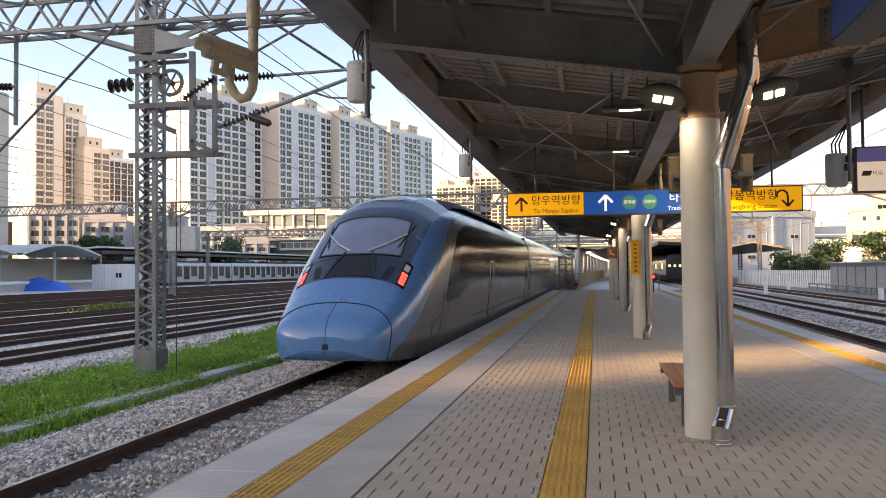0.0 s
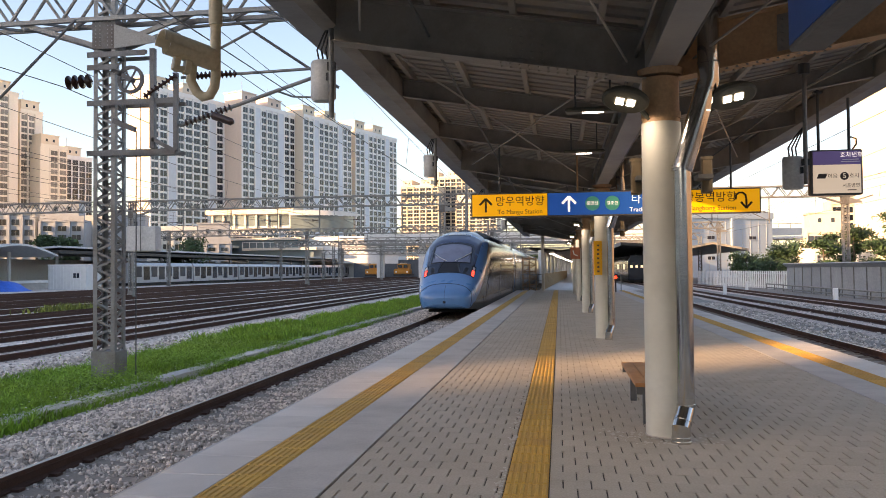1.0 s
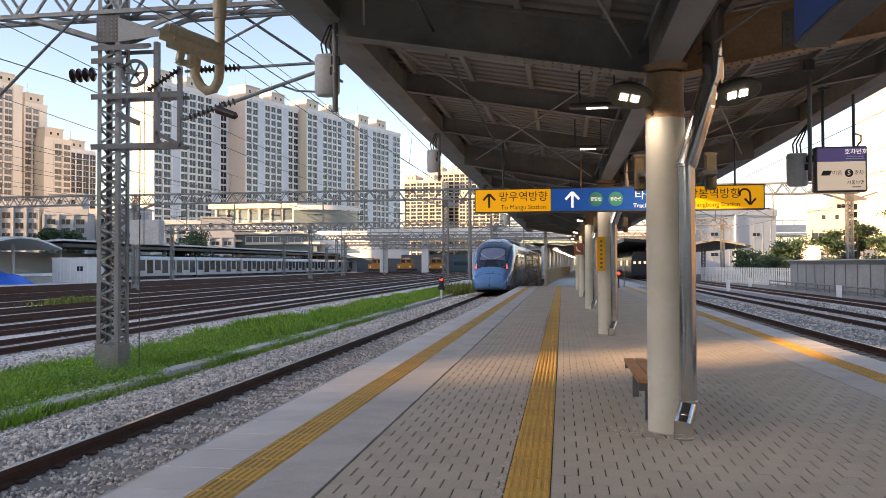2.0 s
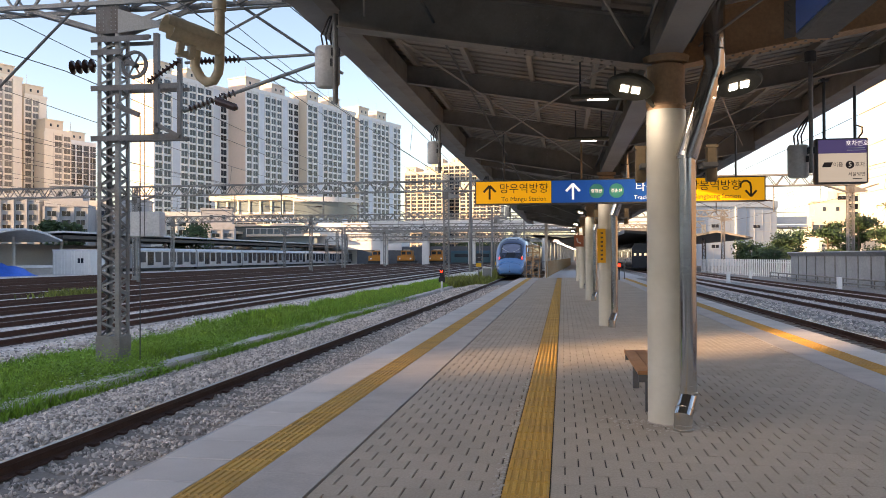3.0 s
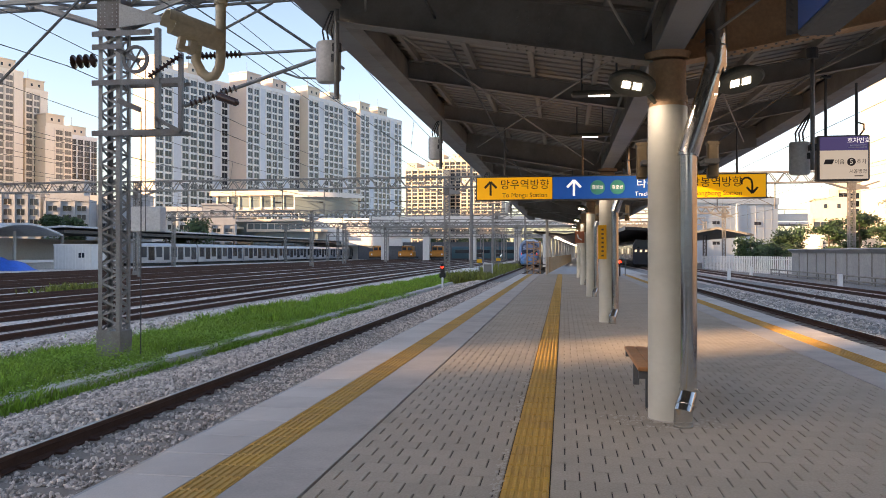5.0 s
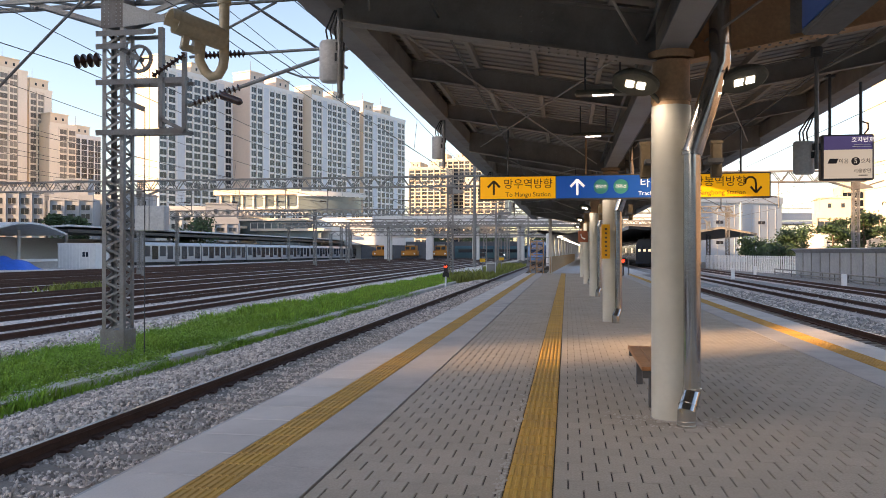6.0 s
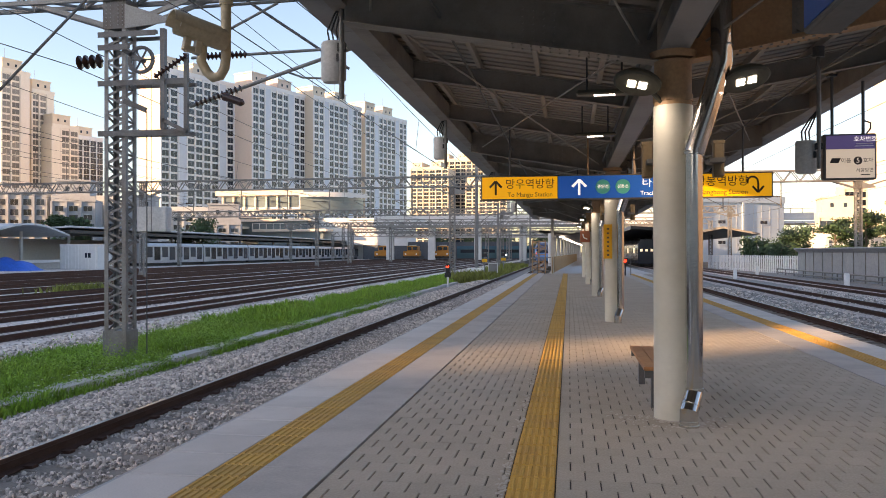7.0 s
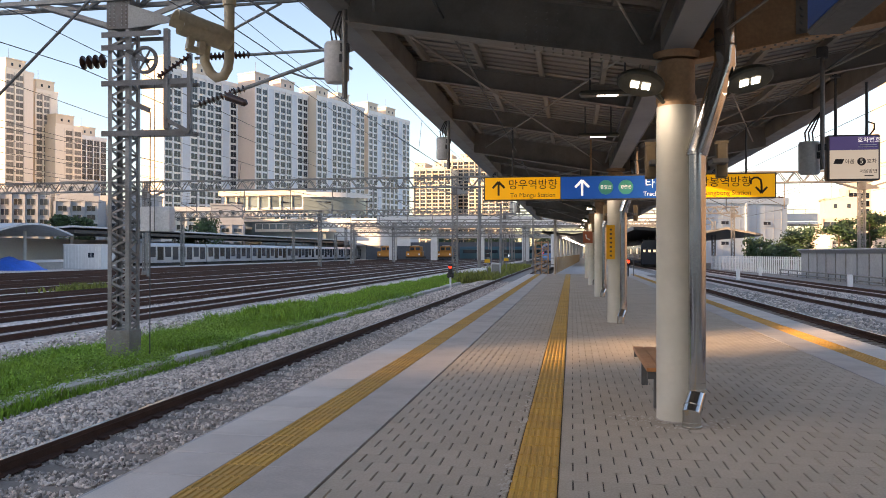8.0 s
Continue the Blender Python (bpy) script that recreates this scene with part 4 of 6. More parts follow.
# balance wheel with teeth and spokes
wh = Geo()
cx, cz, R = 0.62, 5.72, 0.27
for k in range(24):
    a0, a1 = 2 * math.pi * k / 24, 2 * math.pi * (k + 1) / 24
    wh.slab((cx + R * math.cos(a0), -0.22, cz + R * math.sin(a0)), (cx + R * math.cos(a1), -0.22, cz + R * math.sin(a1)), 0.07, 0.05, up=(0, 1, 0))
    if k % 4 == 0:
        wh.slab((cx, -0.22, cz), (cx + R * math.cos(a0), -0.22, cz + R * math.sin(a0)), 0.03, 0.03)
wh.tube([(cx, -0.3, cz), (cx, -0.12, cz)], 0.06, 12)
part("balance_wheel", wh, GALV_D, fit_bar, "dark toothed balance wheel")
part("wheel_arm", Geo().slab((0.2, -0.22, 5.95), (0.62, -0.22, 5.72), 0.05, 0.09), GALV_D, fit_bar)
part("rope_arm", Geo().slab((0.2, -0.2, 4.85), (0.75, -0.25, 4.62), 0.05, 0.11), GALV_D, fit_bar)
part("weight_rope", Geo().tube([(0.85, -0.22, 5.7), (0.85, -0.22, 2.0)], 0.008, 4).tube([(0.75, -0.22, 4.6), (0.75, -0.22, -0.7)], 0.012, 4), WIRE, fit_bar)
part("weight_box", Geo().box(0.45, 1.15, -0.12, 0.12, 2.0, 2.55), GREYBOX, fit_bar, "grey equipment box", bevel=0.02)
part("string_insulator", insulator(Geo(), (-0.30, -0.2, 5.74), (-0.92, -0.2, 5.72), 4, 0.155, 0.035), BROWNINS, fit_bar, "four brown porcelain discs")
part("pole_guy", Geo().tube([(-0.6, -0.35, 7.05), (-3.4, -1.2, 3.7)], 0.03, 8), GALV_A, fit_bar, "steel guy rod")

# ---- overhead wires ----


def wire(pts, r=0.009):
    return Geo().tube(pts, r, 5)


def sagging(x, z, sag, y0, y1, n=8):
    return [(x, y0 + (y1 - y0) * k / n, z - sag * 4 * (k / n) * (1 - k / n)) for k in range(n + 1)]


for tx, top in ((-4.75, RAIL), (-14.4, RAIL), (-18.0, RAIL), (-21.7, RAIL), (-25.5, RAIL), (-29.8, RAIL), (6.7, RAIL), (11.0, RAIL), (15.4, RAIL)):
    w = thing("contact_line", (0, 0, 0), "thin dark overhead contact wires above the track", "wire", "overhead wires")
    ys = [-34] + GANTRY_Y + [265]
    part("contact_wire", wire([(tx, y, 4.75) for y in ys]), WIRE, w)
    for a, b in zip(ys, ys[1:]):
        part("messenger_wire", wire(sagging(tx + 0.1, 6.0, 0.55, a, b)), WIRE, w)
        for k in range(1, 6):
            f = k / 6
            y = a + (b - a) * f
            part("dropper", wire([(tx + 0.1, y, 6.0 - 0.55 * 4 * f * (1 - f)), (tx, y, 4.75)], 0.006), WIRE, w)
for x, z, sag in ((-10.9, 5.7, 0.5), (-8.6, 7.9, 0.6), (-7.9, 6.6, 0.5), (-12.2, 6.9, 0.6), (-30, 8.2, 0.6), (20.5, 7.6, 0.5), (22.4, 8.3, 0.6)):
    f = thing("feeder_wire", (0, 0, 0), "thin dark feeder wire strung along the yard", "wire", "overhead wires")
    ys = [-34] + GANTRY_Y + [265]
    for a, b in zip(ys, ys[1:]):
        part("wire_span", wire(sagging(x, z, sag, a, b), 0.010), WIRE, f)

# ---- far platform, station house and bridge ----
ROOFW = surface("white_roof", (0.55, 0.56, 0.57), 0.5, coarse=0.3, fine=3, bump=0, worldly=True)
fp = thing("far_platform", (-72, 0, 0), "far station platform with long white-roofed canopy", "platform", kind="structure")
part("platform_base", Geo().box(-6, 4, 60, 330, -1.0, 0.45), CEMENT, fp)
part("platform_edge", Geo().box(3.9, 4.2, 60, 330, 0.25, 0.6), WHITE, fp)
part("canopy_roof", Geo().prism([(-6, 5.1), (0, 4.7), (5.0, 5.0), (5.0, 5.25), (0, 4.95), (-6, 5.35)], 97, 330), ROOFW, fp)
part("canopy_soffit", Geo().box(-5.8, 4.8, 97.5, 329, 4.2, 4.66), BLACK, fp)
for y0, y1 in ((60, 81), (82, 97)):
    rows = [[(-6, y0 + (y1 - y0) * k / 12, 4.0 + 1.3 * math.sin(math.pi * k / 12)), (5, y0 + (y1 - y0) * k / 12, 4.0 + 1.3 * math.sin(math.pi * k / 12))] for k in range(13)]
    lower = [[(x, y, z - 0.25) for x, y, z in r] for r in rows]
    part("arched_roof", Geo().sheet(rows).sheet(lower).sheet([[r[1] for r in rows], [r[1] for r in lower]]), ROOFW, fp, "arched white canopy roof", smooth=40)
for k in range(26):
    part("canopy_column", Geo().tube([(0, 64 + k * 10, 0.4), (0, 64 + k * 10, 4.4)], 0.22, 10), WALL_P, fp, smooth=40)
part("back_wall", Geo().box(-6.2, -6, 60, 330, 0.4, 3.6), GREYBOX, fp)

silver = surface("commuter_silver", (0.44, 0.45, 0.46), 0.35, metal=0.4, coarse=0.5, fine=10, bump=0, worldly=True)
ct = thing("commuter_train", (-66.2, 112, 0.0), "silver commuter train standing at the far platform", "train")
for k in range(9):
    y0, y1 = k * 20, k * 20 + 19.6
    c = part("car", Geo().prism([(-1.5, -0.1), (1.5, -0.1), (1.55, 1.2), (1.5, 2.6), (1.2, 3.05), (-1.2, 3.05), (-1.5, 2.6), (-1.55, 1.2)], y0, y1), silver, ct, "silver car")
    for i in range(8):
        part("car_window", Geo().box(1.50, 1.57, y0 + 0.5 + i * 2.4, y0 + 2.3 + i * 2.4, 0.35 if i % 2 else 0.8, 2.45), PANE, c)
    part("car_underframe", Geo().box(-1.2, 1.2, y0 + 0.4, y1 - 0.4, -0.5, -0.1), TUNDER, ct)

con = thing("site_cabin", (-61.6, 91, -0.6), "white steel site cabin beside the sidings", "cabin", rz=-8)
part("body", Geo().box(-2.9, 2.9, 0, 2.6, 0, 3.1), WALL_P, con)
part("roof_rim", Geo().box(-2.95, 2.95, -0.05, 2.65, 3.1, 3.22), WHITE, con)
for i in range(-5, 6):
    part("rib", Geo().box(i * 0.52 - 0.02, i * 0.52 + 0.02, -0.03, 0, 0.1, 3.05), WHITE, con)
for i in (1.0, 1.5):
    part("window", Geo().box(i, i + 0.35, -0.05, 0, 1.5, 2.1), PANE, con)
tarp = surface("blue_tarpaulin", (0.015, 0.17, 0.72), 0.45, coarse=0.8, fine=6, bump=0.5, worldly=True)
rows = []
for i in range(13):
    row = []
    for j in range(9):
        a, b = i / 12 * 2 - 1, j / 8 * 2 - 1
        h = max(0.0, 1 - abs(a) ** 2.5) * max(0.0, 1 - abs(b) ** 2.5)
        row.append((-67.2 + a * 3.8, 85.3 + b * 2, -0.65 + 1.9 * h * (0.8 + 0.35 * noise.noise((a * 2, b * 2, 7)))))
    rows.append(row)
solid("tarpaulin", Geo().sheet(rows), tarp, "crumpled blue tarpaulin over a heap of material", "tarpaulin", smooth=60)

st = thing("station_building", (-109, 236, -0.9), "white station house with glazed upper floor and terraces", "building")
part("lower_hall", Geo().box(-6, 34, 0, 14, 0, 9.0), WALL_P, st)
part("upper_hall", Geo().box(0, 18, -1, 12, 11.0, 14.0), WALL_P, st)
part("roof_slab", Geo().box(-1, 19, -2, 13, 14.0, 15.2), WALL_C, st, "cream roof edge")
for k in range(7):
    w = part("window", Geo().box(0.7 + k * 2.5, 2.6 + k * 2.5, -1.08, -1, 11.5, 13.7), PANE_S, st)
    part("pier", Geo().box(0.2 + k * 2.5, 0.6 + k * 2.5, -1.4, -1, 11, 14), WALL_C, st)
for i, (x0, x1, y0, z) in enumerate(((-8, 10, -4, 9.0), (4, 22, -6, 8.2), (-4, 8, -8, 6.6), (10, 26, -8, 6.0))):
    t = part("terrace", Geo().box(x0, x1, y0, 3, z, z + 0.5), WALL_C, st, "cream terrace slab")
    for k in range(int((x1 - x0) / 1.5)):
        part("baluster", Geo().box(x0 + k * 1.5, x0 + k * 1.5 + 0.12, y0 + 0.05, y0 + 0.15, z + 0.5, z + 1.6), WALL_P, t)
    part("handrail", Geo().box(x0, x1, y0 + 0.03, y0 + 0.17, z + 1.6, z + 1.7), WALL_P, t)
    part("glazing", Geo().box(x0 + 1, x1 - 1, y0 + 1.2, y0 + 1.3, z - 3.0, z), PANE_S, t)
rows = []
for k in range(13):
    a = k / 12
    rows.append([(18 + 12 * math.sin(a * 1.5), -1 + 8 * (1 - math.cos(a * 1.5)), z) for z in (10.0, 13.6)])
part("curved_glazing", Geo().sheet(rows), PANE_S, st, "curved glass front", smooth=40)
rows = [[(18 + 13 * math.sin(k / 12 * 1.5), -2 + 9 * (1 - math.cos(k / 12 * 1.5)), z) for z in (13.6, 14.6)] for k in range(13)]
part("curved_cornice", Geo().sheet(rows), WALL_P, st, smooth=40)
part("ramp_wall", Geo().add([(18, -3, 3.4), (42, -3, 3.0), (42, -3, 7.4), (30, -3, 8.2), (24, -3, 8.0), (18, 6, 3.4), (42, 6, 3.0), (42, 6, 7.4), (30, 6, 8.2), (24, 6, 8.0)], [(0, 1, 2, 3, 4), (9, 8, 7, 6, 5), (0, 5, 6, 1), (1, 6, 7, 2), (2, 7, 8, 3), (3, 8, 9, 4), (4, 9, 5, 0)]), WALL_P, st, "sloping white wall")

st.scale = (1.45, 1.45, 1.45)
br = thing("overbridge", (0, 206, 0), "long pale bridge across the yard on white piers", "bridge")
part("parapet", Geo().box(-52, 60, 0, 0.4, 9.3, 11.2), WALL_P, br)
part("deck", Geo().box(-52, 60, -0.6, 9, 8.5, 9.1), WALL_W, br)
part("truss", lattice(Geo(), (-52, 0.2, 7.4), (60, 0.2, 7.4), 0.6, 1.6, 2.4, 0.09), GALV, br, "grey lattice truss")
part("lower_beam", Geo().box(-50, 60, 6, 6.5, 5.4, 6.5), WALL_W, br)
for x in (-48, -36.5, -24, -12, 12, 26, 40):
    part("pier", Geo().box(x - 0.9, x + 0.9, 1, 3, -1.0, 8.5), WALL_P, br)
for k in range(40):
    part("rail_post", Geo().box(-52 + k * 2.8, -51.9 + k * 2.8, 0.1, 0.2, 11.2, 12.3), GALV, br)
part("handrail", Geo().box(-52, 60, 0.1, 0.2, 12.2, 12.35), GALV, br)

# dark engine sheds and a teal train far down the line
teal = surface("teal_paint", (0.025, 0.10, 0.13), 0.4, coarse=0.5, bump=0, worldly=True)
tt = thing("teal_train", (-30, 226, RAIL), "teal passenger train standing far down the line", "train", rz=-90)
for k in range(2):
    c = part("car", Geo().prism([(-1.5, 0.3), (1.5, 0.3), (1.5, 3.0), (1.1, 3.7), (-1.1, 3.7), (-1.5, 3.0)], k * 12 - 2, k * 12 + 9.6), teal, tt)
    part("window_band", Geo().box(1.5, 1.55, k * 12 - 1, k * 12 + 9, 1.8, 2.7), PANE, c)
part("headlight", Geo().box(1.5, 1.56, 12.0, 12.4, 0.9, 1.3), glow("headlight", (0.8, 0.95, 1.0), 6.0), tt, "lit white headlight")
solid("engine_shed", Geo().box(-62, -14, 232, 244, -1, 4.6), surface("shed_sheet", (0.07, 0.085, 0.10), 0.7, coarse=0.3, fine=2, bump=0, worldly=True), "dark grey sheds beyond the sidings", "building")
amber = surface("amber_paint", (0.50, 0.19, 0.015), 0.45, coarse=0.8, fine=6, bump=0, worldly=True)
for x, lab in ((-50.2, "amber maintenance railcar parked on a siding"), (-42.2, "amber maintenance railcar beside a gantry leg"), (-33.8, "amber maintenance railcar with a pale nose")):
    v = thing("railcar", (x, 208, RAIL), lab, "railcar", "parked railcars")
    part("chassis", Geo().box(-2.3, 2.3, 0, 6, 0.4, 0.9), TUNDER, v)
    part("hood", Geo().box(-2.2, 2.2, -0.2, 3, 0.9, 2.3), amber, v, bevel=0.15)
    part("cab", Geo().box(-1.5, 1.5, 1.5, 5, 2.2, 3.7), amber, v, bevel=0.15)
    for s in (-1, 1):
        part("cab_window", Geo().box(s * 0.75 - 0.55, s * 0.75 + 0.55, 1.42, 1.5, 2.6, 3.4), PANE, v)
        part("lamp", Geo().box(s * 1.5 - 0.2, s * 1.5 + 0.2, -0.28, -0.2, 1.3, 1.7), WHITE, v)
        part("wheel", Geo().tube([(s * 0.7, 1, 0.42), (s * 0.8, 1, 0.42)], 0.42, 14), TUNDER, v)
    part("roof_light_bar", Geo().box(-1.0, 1.0, 2, 2.4, 3.7, 3.95), WALL_C, v)

# second island with its own shelter beyond the platform's end
sh = thing("far_shelter", (0, 0, 0), "long shelter with white columns beyond the platform's end", "canopy", kind="structure")
part("shelter_platform", Geo().box(-1.5, 6, 57.05, 230, -1, -0.05), CEMENT, sh)
SHLAMP = glow("tube_lamp", (1.0, 0.97, 0.88), 6.0)


def bend(k):
    """Where the far shelter's column row stands at step k; the line curves to the right."""
    return -2.1 + 5.2 * (k / 12) ** 1.15, 88 + 12.0 * k


rows = [[], [], [], []]
for k in range(13):
    bx, by = bend(k)
    for row, dx, z in zip(rows, (-1.2, 2.2, 6.4, 2.2), (3.95, 3.6, 4.0, 3.35)):
        row.append((bx + dx, by, z))
part("shelter_roof", Geo().sheet(rows).sheet([rows[0], [(x, y, z - 0.2) for x, y, z in rows[0]], rows[3]]), STEEL, sh, "dark butterfly roof on the curve")
colm = Geo().tube([(0, 0, -0.05), (0, 0, 3.6)], 0.22, 12).mesh("shelter_column", WALL_P, smooth=40)
lampm = Geo().box(-0.25, 0.25, -0.6, 0.6, 3.22, 3.32).mesh("shelter_lamp", SHLAMP)
for k in range(13):
    bx, by = bend(k)
    part("shelter_column", colm, None, sh, at=(bx, by, 0))
    part("shelter_lamp", lampm, None, sh, "lit shelter lamp", at=(bx + 1.3, by + 4, 0))
solid("far_canopy_east", Geo().prism([(17, 3.9), (22, 4.9), (27, 3.9), (27, 4.2), (22, 5.2), (17, 4.2)], 118, 190), STEEL, "arched grey canopy of a side platform", "canopy")
for k in range(5):
    solid("canopy_post", Geo().tube([(18.5, 120 + k * 8, -0.9), (18.5, 120 + k * 8, 4.3)], 0.2, 10), WALL_P, "pale post of the side platform canopy", "post", "side canopy posts", smooth=40)
dk = thing("dark_train", (11.0, 112, RAIL), "dark train standing beyond the platform with lit windows", "train")
part("body", Geo().prism([(-1.5, 0.3), (1.5, 0.3), (1.5, 3.0), (1.1, 3.8), (-1.1, 3.8), (-1.5, 3.0)], 0, 80), TDARK, dk, bevel=0.05)
LITWIN = glow("lit_window", (1.0, 0.85, 0.6), 0.35)
for x in (-1.05, -0.35, 0.35, 1.05):
    part("lit_window", Geo().box(x - 0.16, x + 0.16, -0.05, 0, 2.05, 2.4), LITWIN, dk)
for k in range(10):
    part("side_window", Geo().box(-1.53, -1.5, 2 + k * 4, 4.2 + k * 4, 1.8, 2.6), LITWIN if k % 3 == 1 else TGLASS, dk)
part("underframe", Geo().box(-1.2, 1.2, 0.5, 79, 0.0, 0.3), TUNDER, dk)
sc = thing("side_canopy", (0, 0, 0), "dark flat-roofed canopy over the neighbouring platform", "canopy", kind="structure")
# near-black roof and added back wall stand for the shade underneath
part("roof", Geo().prism([(7.9, 4.55), (14.2, 4.15), (14.2, 4.5), (7.9, 4.9)], 104, 215), TUNDER, sc)
part("edge_strip", Geo().box(7.84, 7.9, 104, 215, 4.45, 4.95), STEEL_L, sc)
part("platform_body", Geo().box(12.9, 14.4, 104, 215, -1.0, 0.1), CEMENT, sc)
part("back_wall", Geo().box(14.2, 14.4, 104, 215, 0.1, 4.2), TUNDER, sc)
for k in range(9):
    part("post", Geo().tube([(13.4, 106 + k * 12, 0.1), (13.4, 106 + k * 12, 4.3)], 0.14, 10), GALV, sc, smooth=40)
# more beams across the far throat of the yard
for y, z, x0, x1 in ((140.0, 6.9, -40, 24), (188.0, 6.0, -58, 30), (197.0, 8.3, -58, 30), (252.0, 9.6, -70, 40), (268.0, 12.2, -70, 40)):
    fg = thing("far_gantry", (0, y, 0), "far lattice steel gantry warm in the evening sun", "gantry", "far gantries")
    part("beam", lattice(Geo(), (x0, 0, z), (x1, 0, z), 0.6, 1.1, 2.0, 0.07), GALV, fg, "latticed cross beam")
    for x in (x0, -14.5, x1):
        part("mast", lattice(Geo(), (x, 0, -1.0), (x, 0, z), 0.5, 0.5, 1.2, 0.06, up=(0, 1, 0)), GALV, fg, "latticed mast")

# ---- signs, lamps and fittings on the platform ----


def letters(body, size, mat, parent, x, z, y=0.0, name="lettering", turn=None, align="CENTER"):
    """Writing on an upright face that looks towards -y."""
    me = WORDS[body].copy()
    me.transform(Matrix.Scale(size, 4))
    me.materials.clear()
    me.materials.append(mat)
    ob = part(name, me, mat, parent)
    ob.matrix_basis = (turn or Matrix.Identity(4)) @ pose(x, y, z, 90, 0, 0)
    return ob


def arrow_up(x, z, s, mat, parent, y):
    g = Geo().box(x - s * 0.07, x + s * 0.07, y - 0.004, y, z - s * 0.5, z + s * 0.42)
    for k in (-1, 1):
        g.slab((x, y - 0.002, z + s * 0.46), (x + k * s * 0.42, y - 0.002, z + s * 0.02), 0.004, s * 0.15, up=(0, 0, 1))
    return part("arrow", g, mat, parent)


ROD = surface("hanger_rod", (0.10, 0.10, 0.10), 0.5, bump=0)
sg = thing("hanging_sign", (0, 14.8, 2.52), "long hanging direction sign, yellow ends and blue middle, lettered", "sign")
part("cabinet", Geo().box(-1.64, 3.60, -0.07, 0.07, 0, 0.46), ROD, sg, "slim dark sign cabinet", bevel=0.008)
part("yellow_panel", Geo().box(-1.615, -0.21, -0.078, -0.068, 0.025, 0.435), LIT_YELLOW, sg, "bright yellow panel")
part("blue_panel", Geo().box(-0.20, 2.15, -0.078, -0.068, 0.025, 0.435), LIT_BLUE, sg, "blue panel")
part("yellow_panel", Geo().box(2.16, 3.575, -0.078, -0.068, 0.025, 0.435), LIT_YELLOW, sg, "bright yellow panel")
arrow_up(-1.36, 0.235, 0.27, INK, sg, -0.079)
letters("망우역방향", 0.20, INK, sg, -0.72, 0.29, -0.079)
letters("To Mangu Station", 0.118, INK, sg, -0.72, 0.10, -0.079)
arrow_up(0.19, 0.23, 0.30, LIT_WHITE, sg, -0.079)
for i, (x, w) in enumerate(((0.62, "중앙선"), (0.98, "경춘선"))):
    disc = part("line_badge", Geo().tube([(x, -0.084, 0.23), (x, -0.076, 0.23)], 0.135, 28), TEAL, sg, "round teal line badge")
    letters(w, 0.075, LIT_WHITE, disc, x, 0.23, -0.086)
letters("타는 곳", 0.20, LIT_WHITE, sg, 1.62, 0.29, -0.079)
letters("Tracks", 0.11, LIT_WHITE, sg, 1.44, 0.10, -0.079)
letters("상봉역방향", 0.20, INK, sg, 2.72, 0.29, -0.079)
letters("To Sangbong Station", 0.118, INK, sg, 2.68, 0.10, -0.079)
ua = [(3.16 + 0.0, 0.25), (3.17, 0.33), (3.22, 0.37), (3.28, 0.37), (3.33, 0.33), (3.345, 0.25), (3.345, 0.10)]
part("turn_arrow", Geo().tube([(x, -0.08, z) for x, z in ua], 0.018, 6).slab((3.345, -0.08, 0.09), (3.25, -0.08, 0.2), 0.006, 0.035).slab((3.345, -0.08, 0.09), (3.44, -0.08, 0.2), 0.006, 0.035), INK, sg, "bent return arrow")
# the middle rods take the peach that holds the warm light
for x in (-1.1, 0.35, 2.4, 3.1):
    part("hanger", Geo().tube([(x, 0, 0.46), (x, 0, deck_z(x) - 2.52 - 0.3)], 0.018, 8), PEACH if 0 < x < 2.5 else ROD, sg, "steel hanger rod")

# faint emission added to brighten both panels of the position sign
LILAC = glow("glowing_purple_panel", (0.075, 0.06, 0.17), 0.24)
IVORY = glow("glowing_ivory_panel", (0.60, 0.53, 0.42), 0.24)
ps = thing("car_position_sign", (3.99, 12.1, 2.58), "hanging ivory and purple car position sign in a rounded case", "sign")
part("case", Geo().box(-0.36, 0.36, -0.075, 0.075, 0, 0.66), ROD, ps, bevel=0.02)
part("purple_panel", Geo().box(-0.325, 0.325, -0.084, -0.07, 0.44, 0.635), LILAC, ps)
part("ivory_panel", Geo().box(-0.325, 0.325, -0.084, -0.07, 0.025, 0.438), IVORY, ps)
letters("호차번호", 0.085, LIT_WHITE, ps, 0.20, 0.575, -0.086)
part("small_print", Geo().box(0.08, 0.30, -0.087, -0.084, 0.505, 0.515).box(0.06, 0.31, -0.087, -0.084, 0.475, 0.485), WHITE, ps)
part("brand_mark", Geo().add([(-0.28, -0.086, 0.24), (-0.16, -0.086, 0.24), (-0.13, -0.086, 0.31), (-0.25, -0.086, 0.31)], [(0, 1, 2, 3)]), INK, ps, "dark slanted mark")
letters("이음", 0.075, INK, ps, -0.06, 0.27, -0.086)
badge = part("number_disc", Geo().tube([(0.10, -0.09, 0.27), (0.10, -0.083, 0.27)], 0.058, 24), INK, ps)
letters("5", 0.10, IVORY, badge, 0.10, 0.27, -0.092)
letters("호차", 0.075, INK, ps, 0.235, 0.27, -0.086)
letters("서울방면", 0.065, INK, ps, 0.19, 0.13, -0.086)
part("small_print", Geo().box(0.14, 0.26, -0.087, -0.084, 0.062, 0.074), INK, ps)
for x in (-0.22, 0.20):
    part("hanger", Geo().tube([(x, 0, 0.66), (x, 0, 1.55)], 0.022, 10).box(x - 0.06, x + 0.06, -0.05, 0.05, 1.5, 1.53), ROD, ps)
part("cable", Geo().tube([(0.24, 0, 0.66), (0.30, 0, 0.74), (0.30, 0, 0.82), (0.22, 0, 0.85)], 0.012, 6), BLACK, ps)

